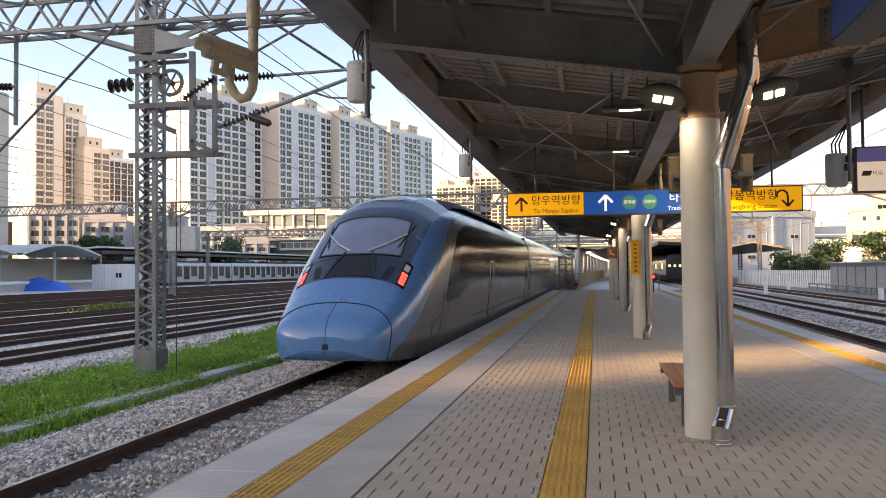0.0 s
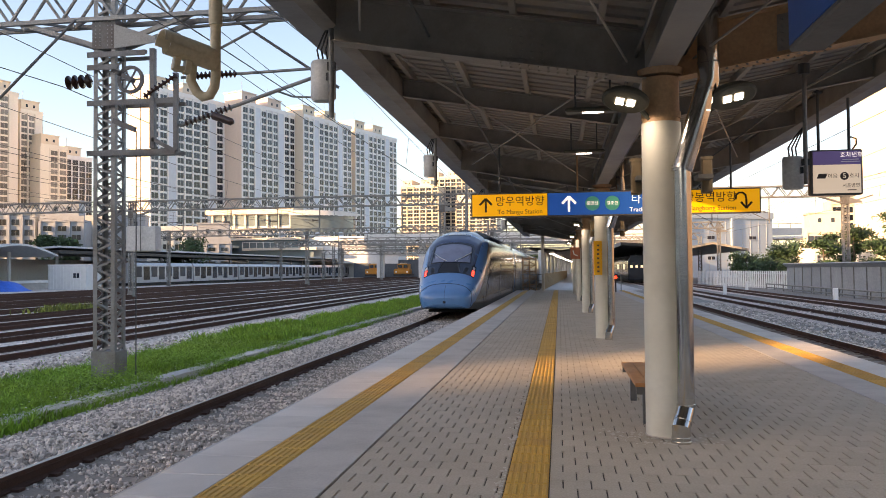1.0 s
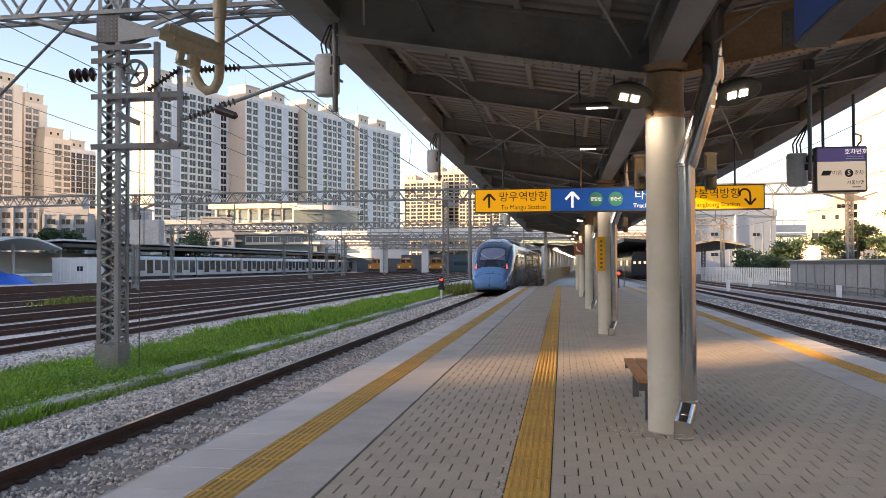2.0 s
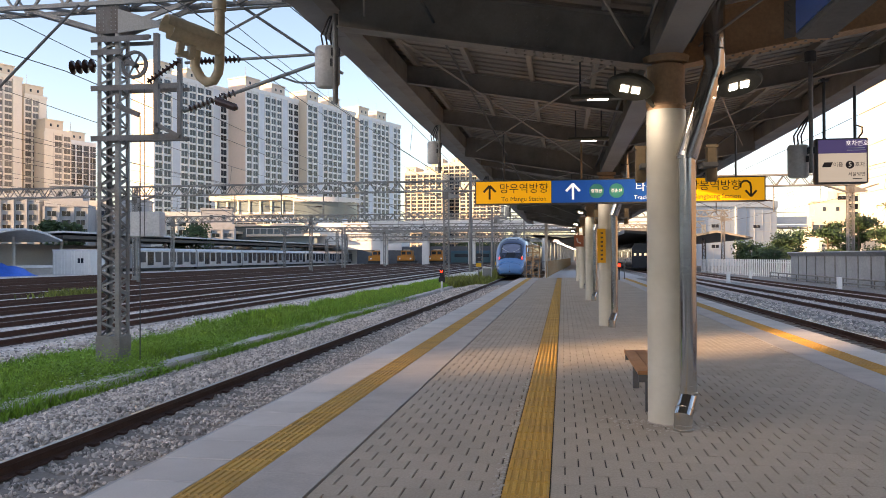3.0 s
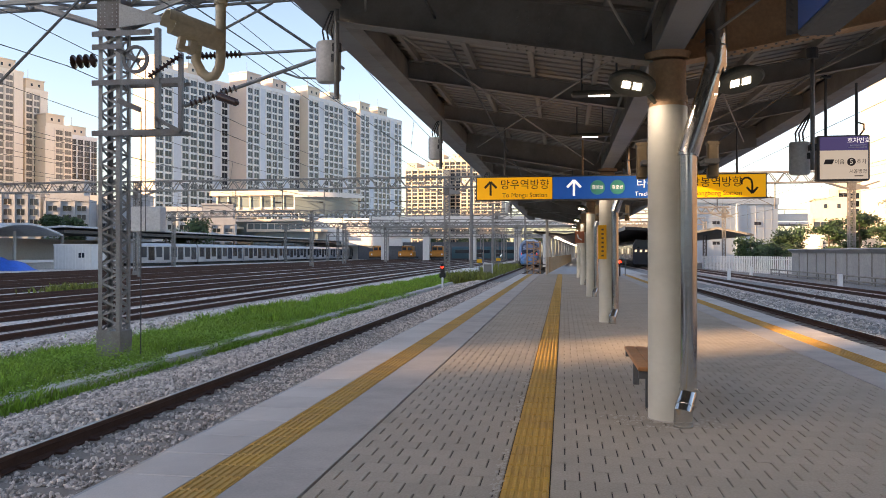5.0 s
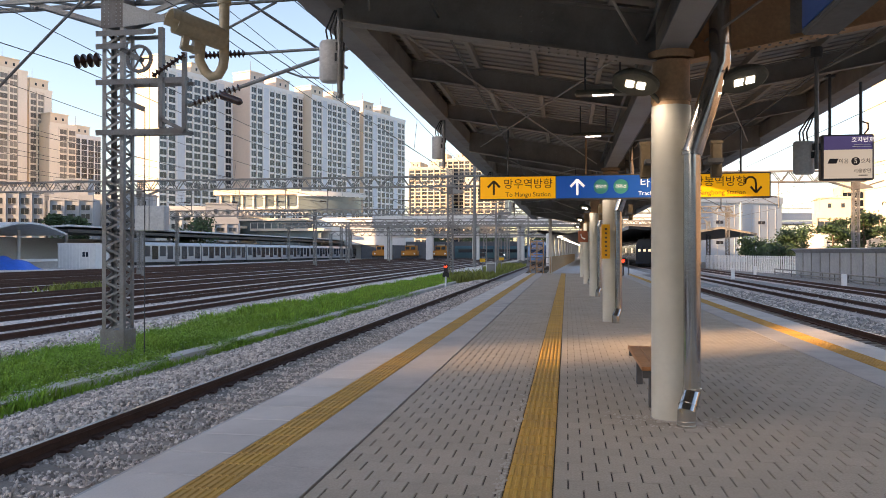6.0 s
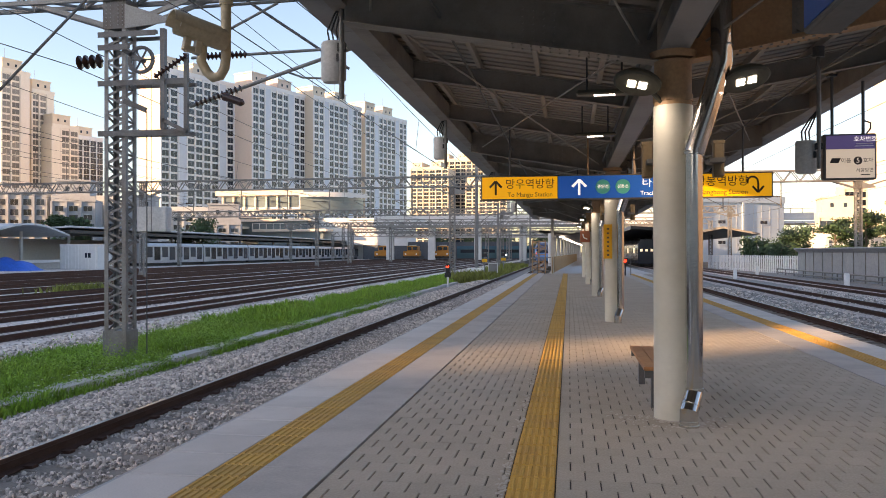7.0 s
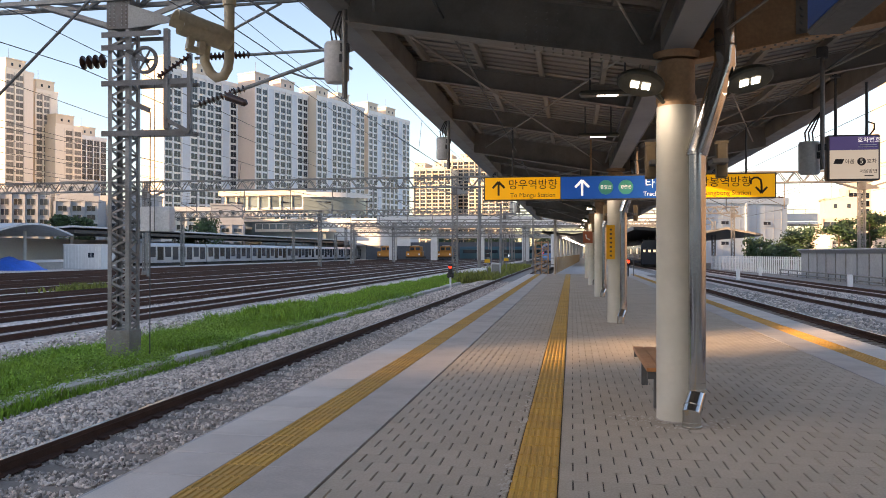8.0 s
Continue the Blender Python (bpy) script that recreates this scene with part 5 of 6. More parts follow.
bs = thing("blue_sign", (1.34, 3.2, 2.71), "blue hanging sign case above the platform, seen from below", "sign")
part("case", Geo().box(-0.095, 0.095, -1.25, 1.25, 0, 0.62), ROD, bs, bevel=0.012)
for s in (-1, 1):
    part("blue_panel", Geo().box(min(s * 0.095, s * 0.101), max(s * 0.095, s * 0.101), -1.22, 1.22, 0.03, 0.59), BLUE, bs)
part("yellow_mark", Geo().box(-0.106, -0.1015, 0.98, 1.12, 0.42, 0.52), YELLOW, bs)
for y in (-0.8, 0.8):
    part("hanger", Geo().tube([(0, y, 0.62), (0, y, 1.2)], 0.02, 8), ROD, bs)

LED = glow("led_white", (1.0, 0.98, 0.86), 5.0)
LAMPBODY = surface("lamp_body", (0.10, 0.095, 0.07), 0.45, bump=0.02)


def floodlight(y, s):
    x = MID + s * 0.465 + 0.125
    fl = thing("floodlight", (x, y - 0.24, 3.10), "oval floodlight with two lit square panels beside a column", "lamp", "column floodlights")
    fl.matrix_basis = pose(x, y - 0.24, 3.10, -32, -s * 12, 0)
    rows = []
    for zz, k in ((-0.045, 0.9), (-0.03, 1.0), (0.0, 1.0), (0.035, 0.85), (0.055, 0.45)):
        rows.append([(0.215 * k * math.cos(2 * math.pi * j / 28), 0.155 * k * math.sin(2 * math.pi * j / 28), zz) for j in range(28)])
    g = Geo().sheet(rows, close=True)
    g.add(rows[0], [tuple(range(28))])
    g.add(rows[-1], [tuple(range(28))])
    part("head", g, LAMPBODY, fl, smooth=45)
    for i in (-1, 1):
        e = part("led_panel", Geo().box(i * 0.05 - 0.036, i * 0.05 + 0.036, -0.045, 0.035, -0.052, -0.046), LED, fl, "lit white panel")
    part("arm", Geo().tube([(-s * 0.10, 0.05, 0.0), (-s * 0.28, 0.2, -0.03)], 0.024, 8), LAMPBODY, fl)
    return fl


def platform_light(x, y, z, watts, size):
    li = new("lamp_light", bpy.data.lights.new("lamp_light", "AREA"))
    li.data.shape, li.data.size, li.data.size_y, li.data.energy, li.data.color = "RECTANGLE", size, size * 0.6, watts, (1.0, 0.93, 0.78)
    li.matrix_world = Matrix.Translation((x, y, z))
    return li


for y in COLS[1:]:
    for s in (-1, 1):
        floodlight(y, s)
        platform_light(MID + s * 0.465 + 0.125, y - 0.30, 2.96, 1.6, 0.3)
# tube lamps under the spine
TUBE = glow("tube_white", (1.0, 0.98, 0.92), 2.5)
for y in (9.3, 12.6, 19.5):
    tl = thing("batten_lamp", (MID - 0.55, y, 3.36), "slim lit batten lamp under the canopy", "lamp", "batten lamps")
    part("body", Geo().box(-0.32, 0.32, -0.09, 0.09, 0.015, 0.07), LAMPBODY, tl, bevel=0.02)
    part("tube", Geo().tube([(-0.12, -0.05, 0.008), (0.12, -0.05, 0.008)], 0.012, 8), TUBE, tl, "lit tube")
    for yy in (-0.2, 0.2):
        part("hanger", Geo().tube([(yy, 0, 0.06), (yy, 0, 0.50)], 0.012, 6), ROD, tl)

TAN = surface("speaker_tan", (0.17, 0.12, 0.065), 0.5, bump=0.03)
for y in COLS[1:]:
    for x in (-0.21, 0.45):
        sp = thing("column_speaker", (MID + x, y + 0.25, 2.18), "tan box loudspeaker on a canopy column", "speaker", "column speakers")
        part("body", Geo().box(-0.05, 0.05, -0.05, 0.05, 0.08, 0.42), TAN, sp, bevel=0.012)
        part("rim", Geo().box(-0.056, 0.056, -0.056, 0.056, 0.40, 0.43), TAN, sp)
        part("bracket", Geo().box(-0.02 - (0.1 if x > 0 else 0), 0.02 + (0.1 if x < 0 else 0), -0.25, 0.0, 0.2, 0.24), ROD, sp)

# cross ties under the roof
for a, b in zip(COLS, COLS[1:]):
    for s in (-1, 1):
        for y0, y1 in ((a, b), (b, a)):
            canopy_part("tie_rod", Geo().tube([(MID + s * 2.9, y0, deck_z(MID + s * 2.9) - 0.40), (MID + s * 0.3, y1, deck_z(MID + s * 0.3) - 0.40)], 0.012, 6), DECK, "thin tie rod")
# bolted splice plates on the main beams by the columns
for y in COLS:
    for s in (-1, 1):
        g, h = Geo(), Geo()
        x0, x1 = MID + s * 1.05, MID + s * 1.45
        za, zb = deck_z(x0) - 0.5, deck_z(x1) - 0.5
        g.add([(x0, y - 0.024, za), (x1, y - 0.024, zb), (x1, y - 0.024, zb + 0.34), (x0, y - 0.024, za + 0.34), (x0, y - 0.014, za), (x1, y - 0.014, zb), (x1, y - 0.014, zb + 0.34), (x0, y - 0.014, za + 0.34)],
              [(0, 1, 2, 3), (7, 6, 5, 4), (0, 4, 5, 1), (1, 5, 6, 2), (2, 6, 7, 3), (3, 7, 4, 0)])
        for i in range(4):
            for j in range(5):
                px = x0 + (x1 - x0) * (i + 0.5) / 4
                pz = deck_z(px) - 0.47 + j * 0.066
                h.tube([(px, y - 0.045, pz), (px, y - 0.02, pz)], 0.016, 6)
        canopy_part("splice_plate", g, STEEL)
        canopy_part("bolts", h, STEEL)["kind"] = "stuff"
        h = Geo()
        for i in range(12):
            for j in (-1, 1):
                px = MID + s * (0.5 + i * 0.09)
                pz = deck_z(px) - 0.1 - 0.462
                h.tube([(px, y + j * 0.07, pz - 0.012), (px, y + j * 0.07, pz)], 0.013, 6)
        canopy_part("flange_bolts", h, STEEL)["kind"] = "stuff"
for s in (-1, 1):
    canopy_part("conduit", Geo().tube([(MID + s * 0.22, CAN0, 3.55), (MID + s * 0.22, CAN1, 3.55)], 0.02, 8), ROD)
    canopy_part("conduit", Geo().tube([(MID + s * 2.2, CAN0, deck_z(MID + s * 2.2) - 0.38), (MID + s * 2.2, CAN1, deck_z(MID + s * 2.2) - 0.38)], 0.014, 8), ROD)

# loudspeakers hung from the eaves
for x, y, z0 in ((-2.32, 7.75, 3.32), (-2.32, 14.5, 3.32), (-2.32, 24.0, 3.32), (-2.32, 34.2, 3.32), (3.02, 10.5, 2.56), (4.15, 24.0, 3.32)):
    top = deck_z(x) - 0.1 - z0
    ls = thing("hanging_speaker", (x, y, z0), "pale grey drum loudspeaker hung on a steel pole", "speaker", "eave speakers")
    rows = []
    for z, k in ((-0.03, 0.82), (0.0, 1.0), (0.36, 1.0), (0.385, 0.9)):
        rows.append([(0.13 * k * math.cos(2 * math.pi * j / 24) - 0.06, 0.10 * k * math.sin(2 * math.pi * j / 24), z) for j in range(24)])
    g = Geo().sheet(rows, close=True)
    g.add(rows[0], [tuple(range(24))]).add(rows[-1], [tuple(range(24))])
    part("drum", g, GREYBOX, ls, smooth=40)
    part("pole", Geo().tube([(0.06, -0.12, -0.22 if x < 0 else 0.02), (0.06, -0.12, top)], 0.028, 10), GALV, ls, smooth=40)
    part("clamp", Geo().box(0.02, 0.10, -0.14, -0.08, 0.26, 0.34), BLACK, ls)
    part("label_plate", Geo().box(0.0, 0.06, -0.108, -0.1, 0.16, 0.24), BLACK, ls)
    for k in range(3):
        part("cable", Geo().tube([(-0.1 + k * 0.045, 0, 0.37), (-0.12 + k * 0.045, -0.02, 0.5), (-0.04 + k * 0.03, -0.06, 0.64), (0.04, -0.1, 0.74)], 0.010, 6), BLACK, ls)
    part("ceiling_rose", Geo().tube([(0.06, -0.12, top - 0.13), (0.06, -0.12, top)], 0.07, 12), ROD, ls)

# the surveillance camera on its bent pipe
cv = thing("surveillance_camera", (-2.507, 5.47, 2.83), "beige surveillance camera in a hooded housing on a bent pipe", "camera")
part("pipe", Geo().tube([(0, 0, 1.25), (0, 0, 0.16), (-0.01, 0, 0.09), (-0.045, 0, 0.03), (-0.10, 0, 0.02), (-0.15, 0, 0.06), (-0.185, -0.02, 0.14), (-0.17, -0.03, 0.26)], [0.042] + [0.036] * 7, 16), BEIGE, cv, "bent beige pipe", smooth=50)
part("pipe_sleeve", Geo().tube([(0, 0, 0.55), (0, 0, 1.25)], 0.05, 16), BEIGE, cv, smooth=50)
axis = Vector((-0.32, -0.36, 0.09)).normalized()
rear, front = Vector((0.015, -0.03, 0.275)), Vector((0.015, -0.03, 0.275)) + axis * 0.37
side = axis.cross(Vector((0, 0, 1))).normalized()
upv = side.cross(axis).normalized()


def hull(c, k, drop=0.0):
    return [c + side * (0.088 * k * math.cos(2 * math.pi * j / 20)) + upv * (0.078 * k * (abs(math.sin(2 * math.pi * j / 20)) ** 0.8) * (1 if j <= 10 else -1)) for j in range(20)]


rows = [hull(rear, 0.85), hull(rear + axis * 0.03, 1.0), hull(front, 1.0)]
hg = Geo().sheet(rows, close=True)
hg.add(rows[0], [tuple(range(20))]).add(hull(front - axis * 0.05, 0.86), [tuple(range(20))])
part("housing", hg, BEIGE, cv, "beige camera housing", smooth=50)
rows = [[c for c in hull(rear + axis * a, 1.12)[0:11]] for a in (0.08, 0.25, 0.42)]
inner = [[c - upv * 0.012 for c in r] for r in rows]
part("hood", Geo().sheet(rows).sheet(inner).sheet([rows[-1], inner[-1]]), BEIGE, cv, "sun hood", smooth=50)
part("lens_window", Geo().add(hull(front - axis * 0.04, 0.62), [tuple(range(20))]), WHITE, cv, "pale lens cover")
part("bracket", Geo().slab(rear + axis * 0.2 - upv * 0.07, rear + axis * 0.2 - upv * 0.15 + Vector((0, 0, -0.02)), 0.06, 0.05).slab(rear + axis * 0.28 - upv * 0.07, rear + axis * 0.28 - upv * 0.17, 0.05, 0.05).slab(rear + axis * 0.2 - upv * 0.14, rear + axis * 0.29 - upv * 0.16, 0.05, 0.04), BEIGE, cv, bevel=0.006)

# bench behind the first column
be = thing("bench", (0.98, 8.75, 0), "low bench with reddish brown wooden seat and dark legs", "bench")
for i in range(4):
    part("slat", Geo().box(-0.26 + i * 0.13, -0.14 + i * 0.13, -0.88, 0.88, 0.385, 0.425), WOOD, be, bevel=0.006)
part("frame", Geo().box(-0.25, 0.25, -0.86, -0.80, 0.31, 0.385).box(-0.25, 0.25, 0.80, 0.86, 0.31, 0.385).box(-0.03, 0.03, -0.8, 0.8, 0.33, 0.385), ROD, be)
for sx in (-1, 1):
    for yy in (-0.7, 0.7):
        part("leg", Geo().box(sx * 0.14 - 0.035, sx * 0.14 + 0.035, yy - 0.04, yy + 0.04, 0, 0.31), ROD, be, bevel=0.005)

# notices on the columns further along
nt = thing("column_notice", (MID - 0.19, COLS[2] - 0.03, 0), "narrow yellow notice on a column", "sign")
part("board", Geo().box(-0.02, 0.16, -0.19, -0.175, 1.40, 2.15), YELLOW, nt)
for k in range(7):
    part("unreadable_line", Geo().box(0.05, 0.10, -0.193, -0.19, 1.46 + k * 0.095, 1.50 + k * 0.095), BARK, nt)
ORANGE = surface("orange_board", (0.42, 0.13, 0.06), 0.5, bump=0, grain=0.02)
ph = thing("telephone_sign", (MID - 0.38, COLS[4] - 0.05, 2.0), "orange telephone sign on a column", "sign")
part("board", Geo().box(-0.05, 0.40, -0.24, -0.2, 0, 0.55), ORANGE, ph)
part("handset_mark", Geo().tube([(0.07, -0.245, 0.4), (0.12, -0.245, 0.22), (0.28, -0.245, 0.15)], 0.03, 8), WHITE, ph)

# railing and fence at the platform's end
FENCE = surface("beige_fence", (0.42, 0.30, 0.17), 0.6, bump=0.05, coarse=2)
rl = thing("end_railing", (0, 55.5, 0), "steel tube railing at the platform's end", "railing")
for x in (-2.7, -2.2, -1.7, -1.2):
    part("post", Geo().tube([(x, 0, 0), (x, 0, 1.15)], 0.03, 8), GALV, rl)
for z in (0.25, 0.7, 1.15):
    part("bar", Geo().tube([(-2.75, 0, z), (-1.2, 0, z)], 0.025, 8), GALV, rl)
fe = thing("board_fence", (0, 0, 0), "beige slatted fence running past the platform's end", "fence")
for k in range(104):
    a = k / 103
    x, y = -1.15 + 2.4 * a, 55.5 + 78 * a
    part("slat", Geo().box(x - 0.03, x + 0.03, y - 0.34, y + 0.34, 0.05, 1.2), FENCE, fe)
part("post", Geo().box(-1.25, -1.05, 55.3, 55.5, 0, 3.9), WALL_G, fe, "grey steel end post")

TANST = surface("tan_steel", (0.42, 0.25, 0.13), 0.6, bump=0.05, coarse=2)
wk = thing("lattice_stand", (-2.3, 61.0, -0.66), "tan steel lattice stand past the platform's end", "stand")
for sx in (-0.5, 0.0, 0.5):
    part("upright", Geo().box(sx - 0.05, sx + 0.05, -0.05, 0.05, 0, 3.1), TANST, wk)
for k in range(6):
    part("rung", Geo().box(-0.5, 0.5, -0.03, 0.03, 0.45 + k * 0.5, 0.53 + k * 0.5), TANST, wk)
    if k < 5:
        part("diagonal", Geo().slab((-0.5 if k % 2 else 0.5, 0, 0.5 + k * 0.5), (0.5 if k % 2 else -0.5, 0, 1.0 + k * 0.5), 0.05, 0.06), TANST, wk)

# ---- beside the line ----
GLOWR = glow("signal_red", (1.0, 0.03, 0.012), 2.2)
si = thing("dwarf_signal", (-8.2, 53.0, -0.85), "short black railway signal showing red", "signal")
part("post", Geo().tube([(0, 0, 0), (0, 0, 0.7)], 0.07, 10), WHITE, si, smooth=40)
part("backplate", Geo().box(-0.22, 0.22, -0.05, 0.1, 0.65, 1.0), BLACK, si, bevel=0.05)
part("head", Geo().box(-0.14, 0.14, -0.1, 0.12, 0.95, 1.6), BLACK, si, bevel=0.05)
part("red_lamp", Geo().tube([(0, -0.14, 1.42), (0, -0.1, 1.42)], 0.11, 14), GLOWR, si, "lit red lens")
part("hood", Geo().tube([(0, -0.24, 1.5), (0, -0.1, 1.5)], 0.09, 12), BLACK, si)
s2 = thing("signal_lamp", (3.6, 52, 0), "small red signal lamp on the platform", "signal")
part("post", Geo().tube([(0, 0, 0), (0, 0, 0.75)], 0.05, 8), BLACK, s2)
part("head", Geo().box(-0.16, 0.16, -0.1, 0.1, 0.7, 1.15), BLACK, s2, bevel=0.03)
part("red_lamp", Geo().tube([(0, -0.13, 0.95), (0, -0.1, 0.95)], 0.1, 14), GLOWR, s2, "lit red lens")
hp = thing("hoop_rail", (3.62, 53.0, 0), "small bent steel hoop rail on the platform", "railing")
part("hoop", Geo().tube([(-0.4, 0, 0), (-0.4, 0, 1.0), (-0.33, 0, 1.12), (0.33, 0, 1.12), (0.4, 0, 1.0), (0.4, 0, 0)], 0.035, 8), GALV, hp)
for x, y, h in ((-9.1, 77.6, 11.0), (-7.3, 150.0, 9.5), (-8.6, 96.0, 8.5)):
    po = thing("pole", (x, y, -0.9), "grey tubular line pole with cross arms", "pole", "tubular poles")
    part("shaft", Geo().tube([(0, 0, 0), (0, 0, h)], [0.2, 0.15], 14), GALV, po, smooth=40)
    for z in (6.1, 7.2):
        part("arm", Geo().tube([(0, 0, z), (3.6, 0, z + 0.2)], 0.04, 8), GALV, po)
    part("stay", Geo().tube([(0, 0, 5.2), (3.2, 0, 7.3)], 0.035, 8), GALV, po)
    part("insulator", insulator(Geo(), (0.2, 0, 6.1), (0.9, 0, 6.14), 7, 0.09), BROWNINS, po)
cb = thing("trackside_cabinet", (-9.0, 76.0, -0.9), "small white trackside cabinet by a pole", "cabinet")
part("body", Geo().box(-0.8, 0.8, -0.4, 0.4, 0.1, 0.9), WHITE, cb, bevel=0.03)
part("plinth", Geo().box(-0.85, 0.85, -0.45, 0.45, 0, 0.1), CEMENT, cb)
rc = thing("relay_cabinet", (-6.9, 72.0, -0.95), "grey relay cabinet on the verge", "cabinet")
part("body", Geo().box(-0.42, 0.42, -0.3, 0.3, 0.15, 1.5), GREYBOX, rc, bevel=0.02)
part("door", Geo().box(-0.36, 0.36, -0.32, -0.3, 0.25, 1.4), GALV, rc)
part("plinth", Geo().box(-0.45, 0.45, -0.33, 0.33, 0, 0.15), CEMENT, rc)
for x, y in ((-7.7, 72.0), (-4.9 - 2.2, 86.0)):
    sp = thing("sign_post", (x, y, -0.95), "thin post with black and yellow track signs", "sign")
    part("post", Geo().tube([(0, 0, 0), (0, 0, 2.7)], 0.05, 8), GALV, sp)
    for z in (1.55, 2.05, 2.45):
        part("plate", Geo().box(-0.25, 0.25, -0.07, -0.05, z, z + 0.32), YELLOW if z < 2 else BLACK, sp)
for x, y in ((16.7, 51.0), (17.6, 78.0), (13.2, 66.0)):
    wp = thing("distance_post", (x, y, -0.8), "short white concrete post between the tracks", "post", "trackside posts")
    part("shaft", Geo().box(-0.13, 0.13, -0.13, 0.13, 0, 1.0), WHITE, wp, bevel=0.02)
wall = thing("noise_wall", (21.8, 0, -0.9), "grey panelled noise wall with a leaning top", "wall")
BARRIER = surface("noise_panel", (0.30, 0.32, 0.33), 0.6, coarse=0.6, fine=8, bump=0.05, vary=0.06, worldly=True)
me = Geo().prism([(0, 0), (0.12, 0), (0.12, 2.4), (-0.35, 2.75), (-0.42, 2.68), (0, 2.35)], 0.03, 2.47).mesh("panel", BARRIER)
for k in range(16):
    part("panel", me, None, wall, at=(0, 40 + 2.5 * k, 0))
    part("post", Geo().box(-0.06, 0.14, 40 + 2.5 * k - 0.05, 40 + 2.5 * k + 0.028, 0, 2.45), GALV, wall)
cr = thing("cable_rail", (20.9, 0, -0.9), "low grey pipe rail along the noise wall", "railing")
for z in (0.35, 0.7):
    part("pipe", Geo().tube([(0, 36, z), (0, 84, z)], 0.06, 8), GALV, cr)
for k in range(17):
    part("stand", Geo().box(-0.04, 0.04, 36 + 3 * k - 0.04, 36 + 3 * k + 0.04, 0, 0.72), GALV, cr)
wf = thing("paling_fence", (0, 0, -0.9), "white steel paling fence beside the line", "fence")
for k in range(56):
    a = k / 55
    x, y = 18.9 + 4.3 * a, 112 - 30 * a
    part("pale", Geo().box(x - 0.05, x + 0.05, y - 0.12, y + 0.12, 0, 2.0), WHITE, wf)
for z in (0.4, 1.7):
    part("rail", Geo().slab((18.95, 112, z), (23.25, 82, z), 0.05, 0.06), WHITE, wf)
trough = thing("cable_trough", (-8.66, 0, -0.93), "grey concrete cable trough half hidden in weeds", "trough", kind="structure")
lid = Geo().box(-0.19, 0.19, 0.01, 0.99, 0, 0.17).mesh("lid", GRANITE)
for k in range(4, 64):
    o = part("lid", lid, None, trough, at=pose(random.uniform(-0.02, 0.02), k, random.uniform(-0.01, 0.015), random.uniform(-0.8, 0.8), random.uniform(-1.5, 1.5), random.uniform(-1, 1)))


# ---- trees and shrubs ----
def tree(x, y, z, h, r, label, n=1600, pine=False, name="tree", size=0.22):
    rnd = random.Random(int(x * 31 + y * 17))
    t = thing(name, (x, y, z), label, "tree" if name == "tree" else "shrub", "trees round the yard")
    tr = Geo().tube([(0, 0, 0), (0.1, 0.05, h * 0.4), (0.0, 0.1, h * 0.9)], [0.16 + h * 0.01, 0.12, 0.04], 8)
    tips = []
    for k in range(14):
        a, hz = rnd.uniform(0, 6.28), rnd.uniform(0.3, 0.95)
        L = r * rnd.uniform(0.5, 1.0) * (1.25 - hz * 0.75 if pine else 1.0)
        e = Vector((math.cos(a) * L, math.sin(a) * L, h * hz + (0 if pine else 0.3)))
        tr.tube([(0, 0, h * hz * 0.85), e * 0.6 + Vector((0, 0, h * hz * 0.35)), e], [0.06, 0.045, 0.02], 5)
        tips.append(e)
        tips.append(e * 0.6 + Vector((0, 0, h * hz * 0.38)))
    part("trunk", tr, BARK, t)
    g = Geo()
    for k in range(n):
        c = rnd.choice(tips)
        p = c + Vector((rnd.gauss(0, r * 0.2), rnd.gauss(0, r * 0.2), rnd.gauss(0, r * (0.09 if pine else 0.2))))
        p.z = max(p.z, 0.15)
        u = Vector((rnd.gauss(0, 1), rnd.gauss(0, 1), rnd.gauss(0, 1))).normalized()
        v = u.orthogonal().normalized()
        s = size * rnd.uniform(0.6, 1.3)
        g.add([p - u * s, p + v * s * 0.5, p + u * s, p - v * s * 0.5], [(0, 1, 2, 3)])
    part("crown", g, LEAF, t, "uneven leafy crown")
    return t


tree(24.9, 110.5, -0.9, 3.9, 1.9, "round dark green bush behind the fence", 2600, name="shrub")
tree(29.0, 114.0, -0.9, 3.4, 1.8, "loose green bush behind the fence", 2200, name="shrub")
tree(33.4, 122.0, -0.9, 5.6, 2.4, "tall loose green shrub by the white block", 2600, name="shrub")
tree(33.0, 105.0, -0.9, 7.0, 2.6, "dark pine behind the noise wall", 2600, True)
tree(37.5, 107.5, -0.9, 8.6, 3.0, "tall dark pine behind the noise wall", 3000, True)
tree(40.5, 104.0, -0.9, 9.2, 3.2, "spreading pine behind the noise wall", 3000, True)
tree(-83.3, 118.0, -0.9, 9.0, 2.6, "dark conifer behind the far canopy", 1500, True, size=0.3)
tree(-80.2, 118.5, -0.9, 8.4, 2.8, "dark spreading conifer behind the far canopy", 1500, True, size=0.3)
tree(-70.8, 140.0, -0.9, 8.5, 3.6, "yellow-green shrub above the far canopy", 1800, size=0.3)
for i, (x, y) in enumerate(((-30, 252), (-22, 255), (-8, 258), (-40, 250))):
    tree(x, y, -0.9, 7.5, 4.5, "green tree far down the line", 1200, size=0.45)


